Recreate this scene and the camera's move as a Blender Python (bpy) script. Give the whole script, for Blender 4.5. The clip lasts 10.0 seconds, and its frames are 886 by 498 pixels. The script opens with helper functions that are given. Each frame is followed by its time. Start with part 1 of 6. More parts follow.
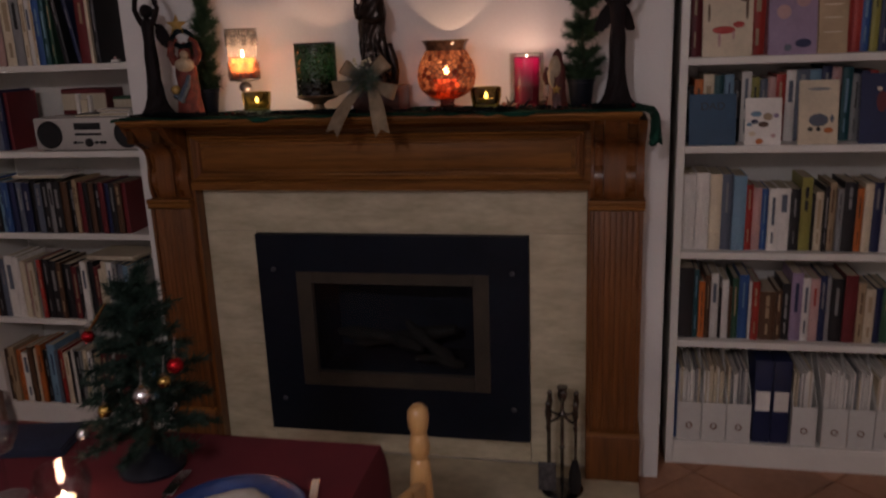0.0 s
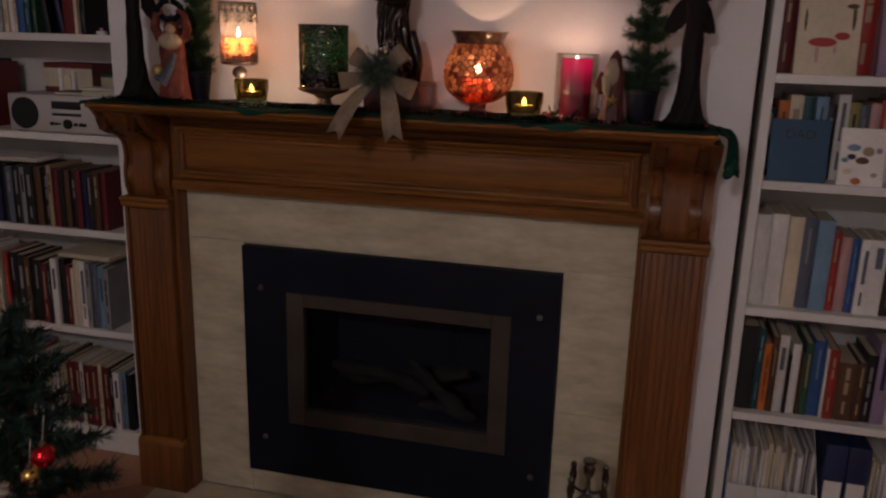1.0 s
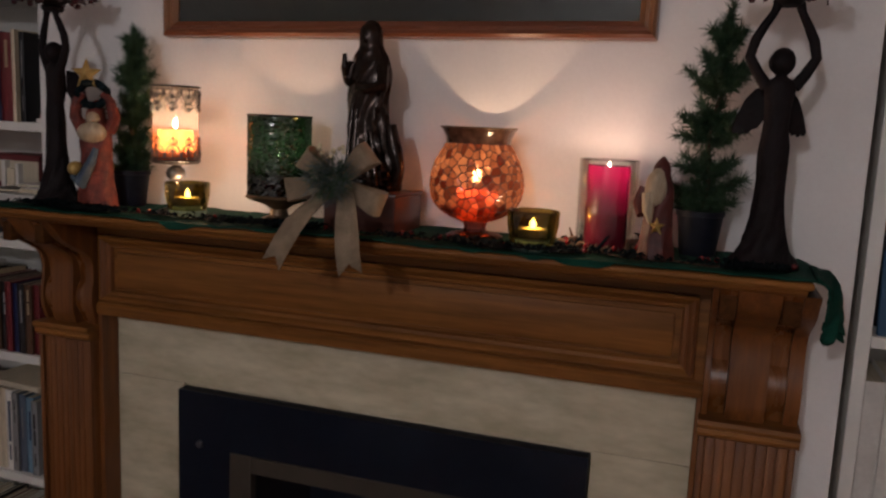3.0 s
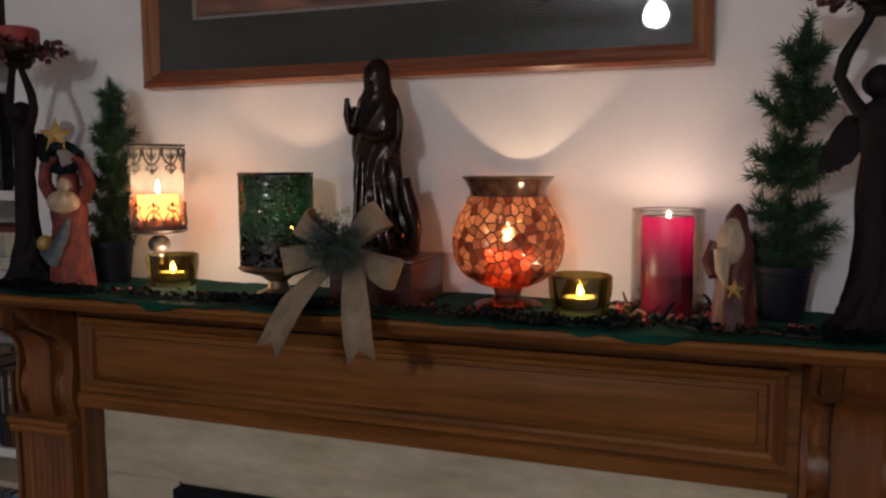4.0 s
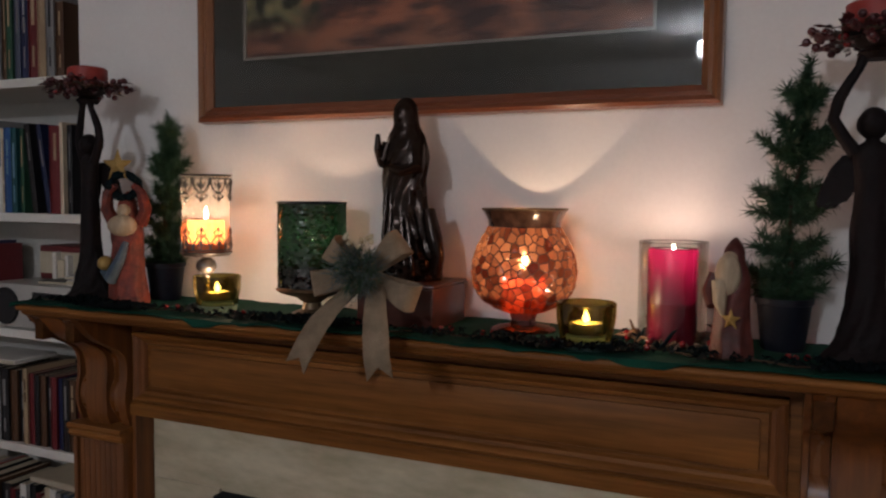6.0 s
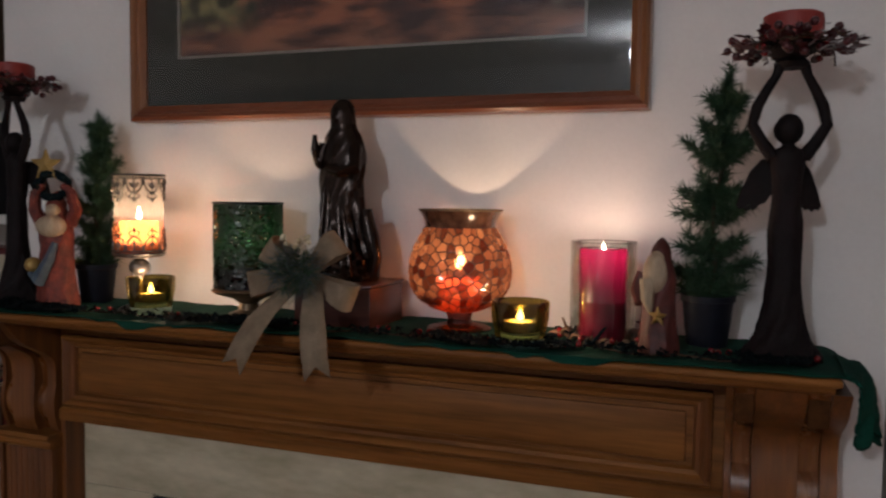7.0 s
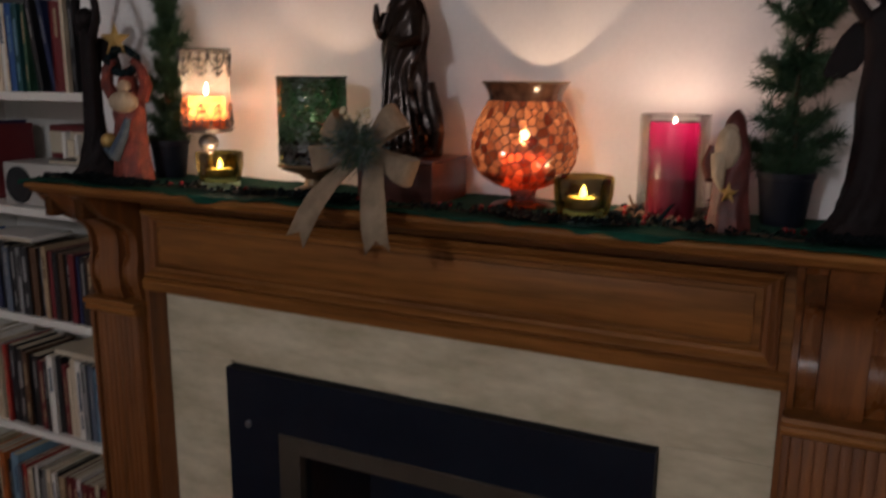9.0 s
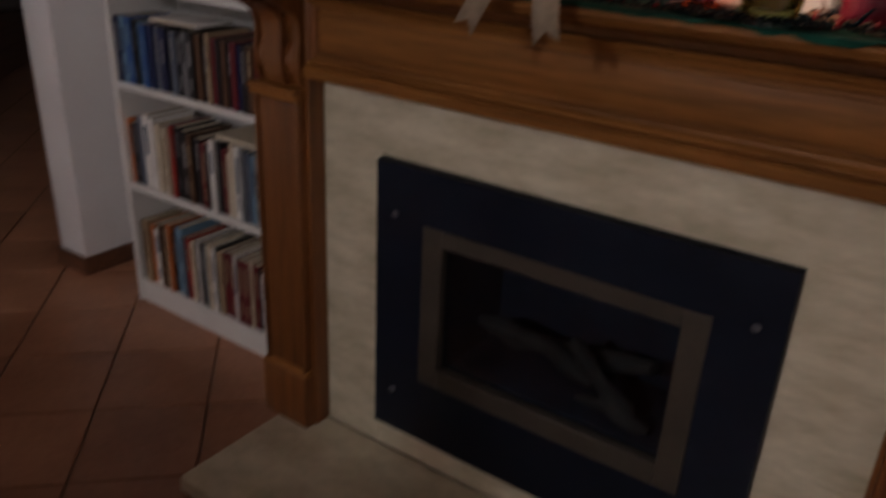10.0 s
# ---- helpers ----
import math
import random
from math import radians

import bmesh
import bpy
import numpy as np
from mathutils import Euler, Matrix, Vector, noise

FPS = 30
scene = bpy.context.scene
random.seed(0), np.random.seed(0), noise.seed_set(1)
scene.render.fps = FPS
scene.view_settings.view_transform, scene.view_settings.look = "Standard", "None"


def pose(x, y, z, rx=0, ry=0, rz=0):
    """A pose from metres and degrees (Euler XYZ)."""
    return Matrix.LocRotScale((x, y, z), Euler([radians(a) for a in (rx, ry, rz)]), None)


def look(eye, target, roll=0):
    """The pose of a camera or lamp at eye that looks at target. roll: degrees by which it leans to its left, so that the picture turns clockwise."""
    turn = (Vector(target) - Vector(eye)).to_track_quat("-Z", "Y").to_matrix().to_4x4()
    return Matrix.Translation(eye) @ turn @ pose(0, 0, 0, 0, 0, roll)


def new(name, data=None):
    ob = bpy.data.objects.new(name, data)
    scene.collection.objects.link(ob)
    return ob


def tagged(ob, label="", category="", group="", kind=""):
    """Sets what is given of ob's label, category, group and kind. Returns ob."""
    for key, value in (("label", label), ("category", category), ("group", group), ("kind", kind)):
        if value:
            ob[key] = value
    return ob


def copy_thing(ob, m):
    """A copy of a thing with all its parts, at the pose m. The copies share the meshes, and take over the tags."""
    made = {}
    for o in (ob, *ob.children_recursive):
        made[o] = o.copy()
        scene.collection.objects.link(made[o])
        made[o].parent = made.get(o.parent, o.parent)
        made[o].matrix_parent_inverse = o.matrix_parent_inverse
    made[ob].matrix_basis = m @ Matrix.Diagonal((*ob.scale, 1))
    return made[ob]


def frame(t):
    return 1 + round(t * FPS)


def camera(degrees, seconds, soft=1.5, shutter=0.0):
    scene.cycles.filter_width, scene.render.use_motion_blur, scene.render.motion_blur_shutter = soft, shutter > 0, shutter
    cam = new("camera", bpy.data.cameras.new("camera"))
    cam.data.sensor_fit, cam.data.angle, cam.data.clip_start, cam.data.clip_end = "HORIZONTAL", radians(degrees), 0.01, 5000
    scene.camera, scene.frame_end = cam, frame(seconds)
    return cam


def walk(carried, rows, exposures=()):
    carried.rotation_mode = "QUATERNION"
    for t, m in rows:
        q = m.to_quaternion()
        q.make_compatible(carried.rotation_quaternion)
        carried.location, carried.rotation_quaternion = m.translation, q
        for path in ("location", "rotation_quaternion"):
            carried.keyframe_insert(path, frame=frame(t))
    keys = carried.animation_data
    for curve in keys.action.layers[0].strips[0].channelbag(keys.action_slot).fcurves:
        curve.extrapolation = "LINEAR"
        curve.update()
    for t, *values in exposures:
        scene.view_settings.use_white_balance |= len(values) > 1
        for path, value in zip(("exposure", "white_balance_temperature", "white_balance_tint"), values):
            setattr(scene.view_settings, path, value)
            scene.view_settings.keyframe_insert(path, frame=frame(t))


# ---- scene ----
cam = camera(58.0, 10.0, soft=2.2, shutter=0.5)
PATH = [
    (0, (0.728, -2.592, 1.513), (0.336, -0.698, 1.001), -2.2),
    (0.5, (0.737, -2.35, 1.513), (0.3, -0.458, 1.034), 0.3),
    (1, (0.676, -2.148, 1.48), (0.207, -0.271, 0.975), 1.6),
    (1.5, (0.602, -1.979, 1.493), (0.204, -0.088, 0.978), 0.2),
    (2, (0.606, -1.846, 1.492), (0.169, 0.048, 1.024), -0.7),
    (2.5, (0.67, -1.685, 1.496), (0.047, 0.181, 1.139), 2.0),
    (3, (0.673, -1.556, 1.5), (0.047, 0.32, 1.201), 2.5),
    (3.2, (0.643, -1.506, 1.506), (0.034, 0.378, 1.223), 2.2),
    (4.3, (0.581, -1.305, 1.525), (-0.118, 0.559, 1.338), -0.8),
    (4.5, (0.598, -1.31, 1.529), (-0.138, 0.54, 1.33), -0.1),
    (5, (0.64, -1.335, 1.527), (-0.256, 0.442, 1.324), -0.2),
    (5.5, (0.666, -1.361, 1.524), (-0.203, 0.433, 1.37), 0.2),
    (7, (0.69, -1.397, 1.524), (0.009, 0.479, 1.397), 0.7),
    (7.5, (0.688, -1.381, 1.524), (0.09, 0.521, 1.371), 0.4),
    (8, (0.686, -1.372, 1.527), (0.058, 0.516, 1.324), 0.1),
    (8.5, (0.702, -1.366, 1.516), (-0.069, 0.46, 1.248), -0.2),
    (9, (0.716, -1.364, 1.506), (-0.138, 0.396, 1.093), 0.4),
    (9.5, (0.725, -1.393, 1.477), (-0.252, 0.254, 0.901), 0.9),
    (9.8, (0.707, -1.418, 1.454), (-0.281, 0.17, 0.745), 2.7),
    (10, (0.684, -1.431, 1.45), (-0.349, 0.074, 0.632), 2.7),
]
EXPOSURES = [(0, -0.08, 6500, 15), (1.5, 0.0, 6500, 15), (2.5, 0.25, 6300, 9), (4.5, 0.5, 5750, -1), (7, 0.42, 5750, -1), (8, 0.42, 5750, -1), (9, 0.45, 5950, 2), (10, 0.45, 6100, 8)]
walk(cam, [(t, look(eye, target, roll)) for t, eye, target, roll in PATH], EXPOSURES)

# ---- world and light: night, one dim ceiling lamp and candles ----
world = bpy.data.worlds.new("night")
scene.world = world
world.use_nodes = True
world.node_tree.nodes["Background"].inputs[0].default_value = (0.01, 0.012, 0.02, 1)
world.node_tree.nodes["Background"].inputs[1].default_value = 0.3


def lamp(name, place, watts, colour, radius):
    data = bpy.data.lights.new(name, "POINT")
    data.energy, data.color, data.shadow_soft_size = watts, colour, radius
    ob = new(name, data)
    ob.location = place
    return ob


FLAME = (1.0, 0.57, 0.35)
LAMP_AT = (0.095, -3.9, 2.47)
FLOOR, TOP = -0.03, 1.287   # floor level, top of the mantel shelf
FRONT = -0.222              # front edge of the mantel shelf
lamp("ceiling_bulb", LAMP_AT, 46.0, (1.0, 0.91, 0.94), 0.08)
lamp("lantern_flame_light", (-0.425, -0.105, 1.452), 0.54, FLAME, 0.012)
lamp("bowl_flame_light", (0.236, -0.058, 1.413), 0.85, FLAME, 0.006)
lamp("red_candle_flame_light", (0.492, -0.08, 1.438), 0.42, (1.0, 0.56, 0.42), 0.01)
lamp("green_holder_flame_light", (-0.187, -0.08, 1.452), 0.55, FLAME, 0.012)
lamp("tealight_flame_light", (-0.381, -0.123, 1.346), 0.42, FLAME, 0.005)
lamp("tealight_flame_light", (0.377, -0.168, 1.346), 0.42, FLAME, 0.005)

# ---- materials ----
def material(name, a, b, rough=0.5, scale=8.0, bump=0.1, metal=0.0, stretch=(1, 1, 1), fine=60.0, vary=0.0, coat=0.0,
             transmission=0.0, sheen=0.0, ior=1.45, subsurface=0.0, spec=0.5):
    """Two colours mixed by a broad and a fine noise, with matching gloss and relief; vary: change of value from object to object."""
    m = bpy.data.materials.new(name)
    m.use_nodes = True
    nodes, link = m.node_tree.nodes, m.node_tree.links.new
    bsdf = nodes["Principled BSDF"]
    coord, mapping = nodes.new("ShaderNodeTexCoord"), nodes.new("ShaderNodeMapping")
    mapping.inputs["Scale"].default_value = stretch
    link(coord.outputs["Object"], mapping.inputs[0])
    info = nodes.new("ShaderNodeObjectInfo")
    shift = nodes.new("ShaderNodeVectorMath")
    shift.operation = "MULTIPLY_ADD"
    link(info.outputs["Random"], shift.inputs[0])
    shift.inputs[1].default_value = (7.3, 3.1, 5.7)
    link(mapping.outputs[0], shift.inputs[2])
    broad, thin = nodes.new("ShaderNodeTexNoise"), nodes.new("ShaderNodeTexNoise")
    for n, s, d in ((broad, scale, 5), (thin, fine, 3)):
        n.inputs["Scale"].default_value, n.inputs["Detail"].default_value = s, d
        link(shift.outputs[0], n.inputs["Vector"])
    add = nodes.new("ShaderNodeMath")
    add.operation = "MULTIPLY_ADD"
    link(thin.outputs[0], add.inputs[0])
    add.inputs[1].default_value = 0.45
    link(broad.outputs[0], add.inputs[2])
    ramp = nodes.new("ShaderNodeMapRange")
    ramp.inputs["From Min"].default_value, ramp.inputs["From Max"].default_value = 0.45, 1.0
    link(add.outputs[0], ramp.inputs[0])
    mix = nodes.new("ShaderNodeMix")
    mix.data_type = "RGBA"
    mix.inputs[6].default_value, mix.inputs[7].default_value = (*a, 1), (*b, 1)
    link(ramp.outputs[0], mix.inputs[0])
    hue = nodes.new("ShaderNodeHueSaturation")
    link(mix.outputs[2], hue.inputs["Color"])
    value = nodes.new("ShaderNodeMapRange")
    value.inputs["To Min"].default_value, value.inputs["To Max"].default_value = 1 - vary, 1 + vary
    link(info.outputs["Random"], value.inputs[0])
    link(value.outputs[0], hue.inputs["Value"])
    link(hue.outputs[0], bsdf.inputs["Base Color"])
    gloss = nodes.new("ShaderNodeMapRange")
    gloss.inputs["To Min"].default_value, gloss.inputs["To Max"].default_value = max(0.02, rough - 0.08), min(1, rough + 0.1)
    link(broad.outputs[0], gloss.inputs[0])
    link(gloss.outputs[0], bsdf.inputs["Roughness"])
    if bump:
        relief = nodes.new("ShaderNodeBump")
        relief.inputs["Strength"].default_value, relief.inputs["Distance"].default_value = bump, 0.004
        link(add.outputs[0], relief.inputs["Height"])
        link(relief.outputs[0], bsdf.inputs["Normal"])
    bsdf.inputs["Metallic"].default_value, bsdf.inputs["IOR"].default_value = metal, ior
    bsdf.inputs["Coat Weight"].default_value, bsdf.inputs["Transmission Weight"].default_value = coat, transmission
    bsdf.inputs["Coat Roughness"].default_value = 0.2
    bsdf.inputs["Sheen Weight"].default_value, bsdf.inputs["Specular IOR Level"].default_value = sheen, spec
    if subsurface:
        bsdf.inputs["Subsurface Weight"].default_value, bsdf.inputs["Subsurface Scale"].default_value = subsurface, 0.02
        bsdf.inputs["Subsurface Radius"].default_value = (1, 0.5, 0.25)
    return m


def glowing(name, colour, strength):
    m = bpy.data.materials.new(name)
    m.use_nodes = True
    bsdf = m.node_tree.nodes["Principled BSDF"]
    bsdf.inputs["Base Color"].default_value = (*colour, 1)
    bsdf.inputs["Emission Color"].default_value, bsdf.inputs["Emission Strength"].default_value = (*colour, 1), strength
    return m


PAINT = material("wall_paint", (0.72, 0.70, 0.68), (0.80, 0.78, 0.76), 0.75, 3, 0.12, fine=120)
CEILING = material("ceiling_paint", (0.76, 0.75, 0.73), (0.82, 0.81, 0.79), 0.9, 2, 0.08)
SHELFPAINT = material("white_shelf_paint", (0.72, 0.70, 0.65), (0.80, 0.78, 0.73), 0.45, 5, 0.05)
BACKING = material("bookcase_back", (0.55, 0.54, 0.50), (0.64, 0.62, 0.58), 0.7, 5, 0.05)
OAK_X = material("honey_oak_lengthwise", (0.100, 0.037, 0.0080), (0.290, 0.116, 0.024), 0.48, 5, 0.12, stretch=(0.5, 9, 9), fine=22, spec=0.24, vary=0.05)
OAK_Z = material("honey_oak_upright", (0.088, 0.030, 0.0080), (0.228, 0.082, 0.019), 0.42, 5, 0.12, stretch=(9, 9, 0.5), fine=22, coat=0.15, spec=0.4, vary=0.06)
MARBLE = material("cream_travertine", (0.40, 0.345, 0.225), (0.68, 0.605, 0.445), 0.38, 9, 0.05, stretch=(0.7, 1, 2.0), fine=34, vary=0.06)
BLACKGLASS = material("black_steel", (0.003, 0.0052, 0.0115), (0.006, 0.0095, 0.0185), 0.4, 6, 0.02, spec=0.28)
INSERTFRAME = material("bronze_frame", (0.050, 0.042, 0.032), (0.075, 0.062, 0.046), 0.45, 10, 0.03, metal=0.3)
FIREBOX = material("sooty_firebox", (0.011, 0.016, 0.025), (0.026, 0.035, 0.048), 0.9, 10, 0.2)
ASHLOG = material("ceramic_log", (0.016, 0.016, 0.014), (0.075, 0.070, 0.050), 0.9, 18, 0.8, fine=90)
OAK_GLOSS = material("polished_oak", (0.088, 0.030, 0.0080), (0.228, 0.082, 0.019), 0.26, 5, 0.06, stretch=(9, 9, 0.5), fine=22, coat=0.5)
DULLSTEEL = material("dull_bolt_steel", (0.06, 0.06, 0.065), (0.16, 0.16, 0.17), 0.55, 60, 0.1, metal=0.6)
# oak darkened and dulled: the shade below the mantel shelf is in its colour
SHADEDOAK = material("oak_in_shelf_shade", (0.035, 0.014, 0.005), (0.095, 0.038, 0.012), 0.8, 30, 0.25, fine=120, spec=0.05)
STEEL = material("bright_steel", (0.55, 0.55, 0.56), (0.75, 0.75, 0.76), 0.16, 12, 0.02, metal=1.0)
TERRACOTTA = material("terracotta_tile", (0.28, 0.125, 0.066), (0.44, 0.215, 0.120), 0.34, 4, 0.15, fine=45, vary=0.14)
GROUT = material("tile_grout", (0.20, 0.135, 0.095), (0.30, 0.21, 0.15), 0.9, 20, 0.2)
SKIRTING = material("stained_skirting", (0.07, 0.028, 0.014), (0.15, 0.065, 0.03), 0.4, 6, 0.08, stretch=(0.5, 9, 9))

# ---- materials of the mantel's things ----
def shader(name):
    m = bpy.data.materials.new(name)
    m.use_nodes = True
    nodes = m.node_tree.nodes
    nodes.remove(nodes["Principled BSDF"])
    return m, nodes, m.node_tree.links.new, nodes["Material Output"]


def stained_glass(name, a, b, clear=0.25, gloss=0.12, rough=0.18, scale=30, island=False):
    """Coloured glass that lets light through diffusely, partly clearly, and shines a little."""
    m, nodes, link, out = shader(name)
    info, ramp, tex = nodes.new("ShaderNodeNewGeometry" if island else "ShaderNodeObjectInfo"), nodes.new("ShaderNodeMix"), nodes.new("ShaderNodeTexNoise")
    coord = nodes.new("ShaderNodeTexCoord")
    link(coord.outputs["Object"], tex.inputs["Vector"])
    tex.inputs["Scale"].default_value = scale
    ramp.data_type = "RGBA"
    ramp.inputs[6].default_value, ramp.inputs[7].default_value = (*a, 1), (*b, 1)
    mean = nodes.new("ShaderNodeMath")
    mean.operation = "MULTIPLY_ADD"
    link(info.outputs["Random Per Island" if island else "Random"], mean.inputs[0])
    mean.inputs[1].default_value = 0.9 if island else 0.6
    sub = nodes.new("ShaderNodeMath")
    sub.operation = "MULTIPLY_ADD"
    link(tex.outputs[0], sub.inputs[0])
    sub.inputs[1].default_value, sub.inputs[2].default_value = 1.0, -0.3
    link(sub.outputs[0], mean.inputs[2])
    mean.use_clamp = True
    link(mean.outputs[0], ramp.inputs[0])
    thru, open_, shine = nodes.new("ShaderNodeBsdfTranslucent"), nodes.new("ShaderNodeBsdfTransparent"), nodes.new("ShaderNodeBsdfGlossy")
    for n in (thru, open_):
        link(ramp.outputs[2], n.inputs["Color"])
    shine.inputs["Roughness"].default_value = rough
    one, two = nodes.new("ShaderNodeMixShader"), nodes.new("ShaderNodeMixShader")
    one.inputs[0].default_value, two.inputs[0].default_value = clear, gloss
    link(thru.outputs[0], one.inputs[1])
    link(open_.outputs[0], one.inputs[2])
    link(one.outputs[0], two.inputs[1])
    link(shine.outputs[0], two.inputs[2])
    link(two.outputs[0], out.inputs[0])
    return m


def clear_glass(name, tint=(1, 1, 1), rough=0.02, edge=0.10, sheen=0.45):
    """Thin clear glass: mostly see-through, with a mirror sheen that grows towards the edges."""
    m, nodes, link, out = shader(name)
    lay, mul = nodes.new("ShaderNodeFresnel"), nodes.new("ShaderNodeMath")
    lay.inputs["IOR"].default_value = 1.45
    mul.operation = "MULTIPLY_ADD"
    link(lay.outputs[0], mul.inputs[0])
    mul.inputs[1].default_value, mul.inputs[2].default_value = sheen, edge * 0.2
    mul.use_clamp = True
    a, b, mix = nodes.new("ShaderNodeBsdfTransparent"), nodes.new("ShaderNodeBsdfGlossy"), nodes.new("ShaderNodeMixShader")
    a.inputs["Color"].default_value = (*tint, 1)
    b.inputs["Roughness"].default_value = rough
    link(mul.outputs[0], mix.inputs[0])
    link(a.outputs[0], mix.inputs[1])
    link(b.outputs[0], mix.inputs[2])
    link(mix.outputs[0], out.inputs[0])
    return m




# ---- building helpers ----
def box(bm, x0, x1, y0, y1, z0, z1, bevel=0.0, segments=2):
    made = bmesh.ops.create_cube(bm, size=1)["verts"]
    bmesh.ops.scale(bm, verts=made, vec=(x1 - x0, y1 - y0, z1 - z0))
    bmesh.ops.translate(bm, verts=made, vec=((x0 + x1) / 2, (y0 + y1) / 2, (z0 + z1) / 2))
    if bevel:
        edges = list({e for v in made for e in v.link_edges})
        bmesh.ops.bevel(bm, geom=edges, offset=bevel, segments=segments, affect="EDGES", profile=0.5)
    return bm


def boxed(*a, **k):
    return box(bmesh.new(), *a, **k)


def lathe(bm, profile, segments=32, at=(0, 0, 0), shape=None, hollow=False):
    """Turns a profile of (radius, height) round the upright axis; shape(angle, height) scales the radius; hollow: no end caps."""
    rings = []
    for r, z in profile:
        ring = []
        for i in range(segments):
            a = 2 * math.pi * i / segments
            k = shape(a, z) if shape else 1
            ring.append(bm.verts.new((at[0] + r * k * math.cos(a), at[1] + r * k * math.sin(a), at[2] + z)))
        rings.append(ring)
    for lo, hi in zip(rings, rings[1:]):
        for i in range(segments):
            j = (i + 1) % segments
            bm.faces.new((lo[i], lo[j], hi[j], hi[i]))
    for ring, flip in ((rings[0], True), (rings[-1], False)):
        if not hollow and profile[0 if flip else -1][0] > 1e-5:
            bm.faces.new(ring[::-1] if flip else ring)
    bmesh.ops.remove_doubles(bm, verts=[v for r in rings for v in r], dist=1e-5)
    return bm


def tube(bm, points, radii, sides=8):
    """A round bar along points; radii: one number or one for each point."""
    points = [Vector(p) for p in points]
    if isinstance(radii, (int, float)):
        radii = [radii] * len(points)
    rings, side = [], None
    for i, p in enumerate(points):
        way = (points[min(i + 1, len(points) - 1)] - points[max(i - 1, 0)]).normalized()
        if side is None:
            side = way.orthogonal().normalized()
        side = (side - way * side.dot(way)).normalized()
        up = way.cross(side)
        rings.append([bm.verts.new(p + radii[i] * (math.cos(a) * side + math.sin(a) * up))
                      for a in (2 * math.pi * k / sides for k in range(sides))])
    for lo, hi in zip(rings, rings[1:]):
        for i in range(sides):
            j = (i + 1) % sides
            bm.faces.new((lo[i], lo[j], hi[j], hi[i]))
    bm.faces.new(rings[0][::-1])
    bm.faces.new(rings[-1])
    return bm


def ball(bm, at, r, u=14, v=10, squash=(1, 1, 1)):
    made = bmesh.ops.create_uvsphere(bm, u_segments=u, v_segments=v, radius=r)["verts"]
    bmesh.ops.scale(bm, verts=made, vec=squash)
    bmesh.ops.translate(bm, verts=made, vec=at)
    return bm


def moulding(bm, profile, x0, x1):
    """A profile of (y, z), given anticlockwise seen from +x, drawn out from x0 to x1."""
    a = [bm.verts.new((x0, y, z)) for y, z in profile]
    b = [bm.verts.new((x1, y, z)) for y, z in profile]
    n = len(profile)
    for i in range(n):
        j = (i + 1) % n
        bm.faces.new((a[i], a[j], b[j], b[i]))
    bm.faces.new(a[::-1])
    bm.faces.new(b)
    bmesh.ops.recalc_face_normals(bm, faces=bm.faces[:])
    return bm


def strip(bm, centres, widths, side, thick=0.0015):
    """A ribbon along centres, widths wide along the way side, with a little thickness."""
    side = Vector(side).normalized()
    rows = []
    for i, (c, w) in enumerate(zip(centres, widths)):
        c = Vector(c)
        way = (Vector(centres[min(i + 1, len(centres) - 1)]) - Vector(centres[max(i - 1, 0)])).normalized()
        n = way.cross(side).normalized() * thick / 2
        rows.append([bm.verts.new(c + s * side * w / 2 + k * n) for s, k in ((-1, 1), (1, 1), (1, -1), (-1, -1))])
    for lo, hi in zip(rows, rows[1:]):
        for i in range(4):
            j = (i + 1) % 4
            bm.faces.new((lo[i], lo[j], hi[j], hi[i]))
    bm.faces.new(rows[0][::-1])
    bm.faces.new(rows[-1])
    bmesh.ops.recalc_face_normals(bm, faces=bm.faces[:])
    return bm


def mesh_of(name, bm, mat, smooth=True):
    me = bpy.data.meshes.new(name)
    bm.normal_update()
    bm.to_mesh(me)
    bm.free()
    for m in (mat if isinstance(mat, (list, tuple)) else (mat,)):
        me.materials.append(m)
    if smooth:
        me.shade_smooth()
        me.set_sharp_from_angle(angle=radians(38))
    return me


def part(name, bm, mat, parent=None, label="", smooth=True, clear=False):
    ob = new(name, mesh_of(name, bm, mat, smooth))
    if parent is not None:
        ob.parent = parent
    if label:
        ob["label"] = label
    if clear:
        ob.visible_shadow = False
    return ob


def structure(name, bm, mat, label="", smooth=True):
    return tagged(part(name, bm, mat, None, label, smooth), category=name.split("_")[0], kind="structure")


def thing(name, place, label, category, group="", turn=0.0, lean=(0, 0)):
    ob = new(name)
    ob.empty_display_size = 0.05
    ob.matrix_basis = pose(*place, lean[0], lean[1], turn)
    return tagged(ob, label, category, group)


def piece(name, me, parent, place, turn=(0, 0, 0), size=(1, 1, 1)):
    """One more object on a shared mesh, under a thing or a part."""
    ob = new(name, me)
    ob.parent = parent
    ob.location, ob.rotation_euler, ob.scale = place, [radians(a) for a in turn], size
    return ob

# ---- the room ----
BREAST = 0.04    # face of the chimney breast
SHELFY = 0.15    # fronts of the bookcases
BACK = 0.45      # wall behind the bookcases
structure("floor", boxed(-9.2, 2.7, -5.2, 6.2, FLOOR - 0.16, FLOOR - 0.012), GROUT, "pale grout bed under terracotta floor tiles")
structure("ceiling", boxed(-9.2, 2.7, -5.2, 6.2, 2.62, 2.72), CEILING, "plain white painted ceiling")
structure("wall_north", boxed(-2.13, 2.7, BACK, BACK + 0.12, FLOOR - 0.012, 2.62), PAINT, "white painted wall behind the bookcases")
structure("wall_east", boxed(2.6, 2.72, -5.2, BACK, FLOOR - 0.012, 2.62), PAINT, "plain white painted wall")
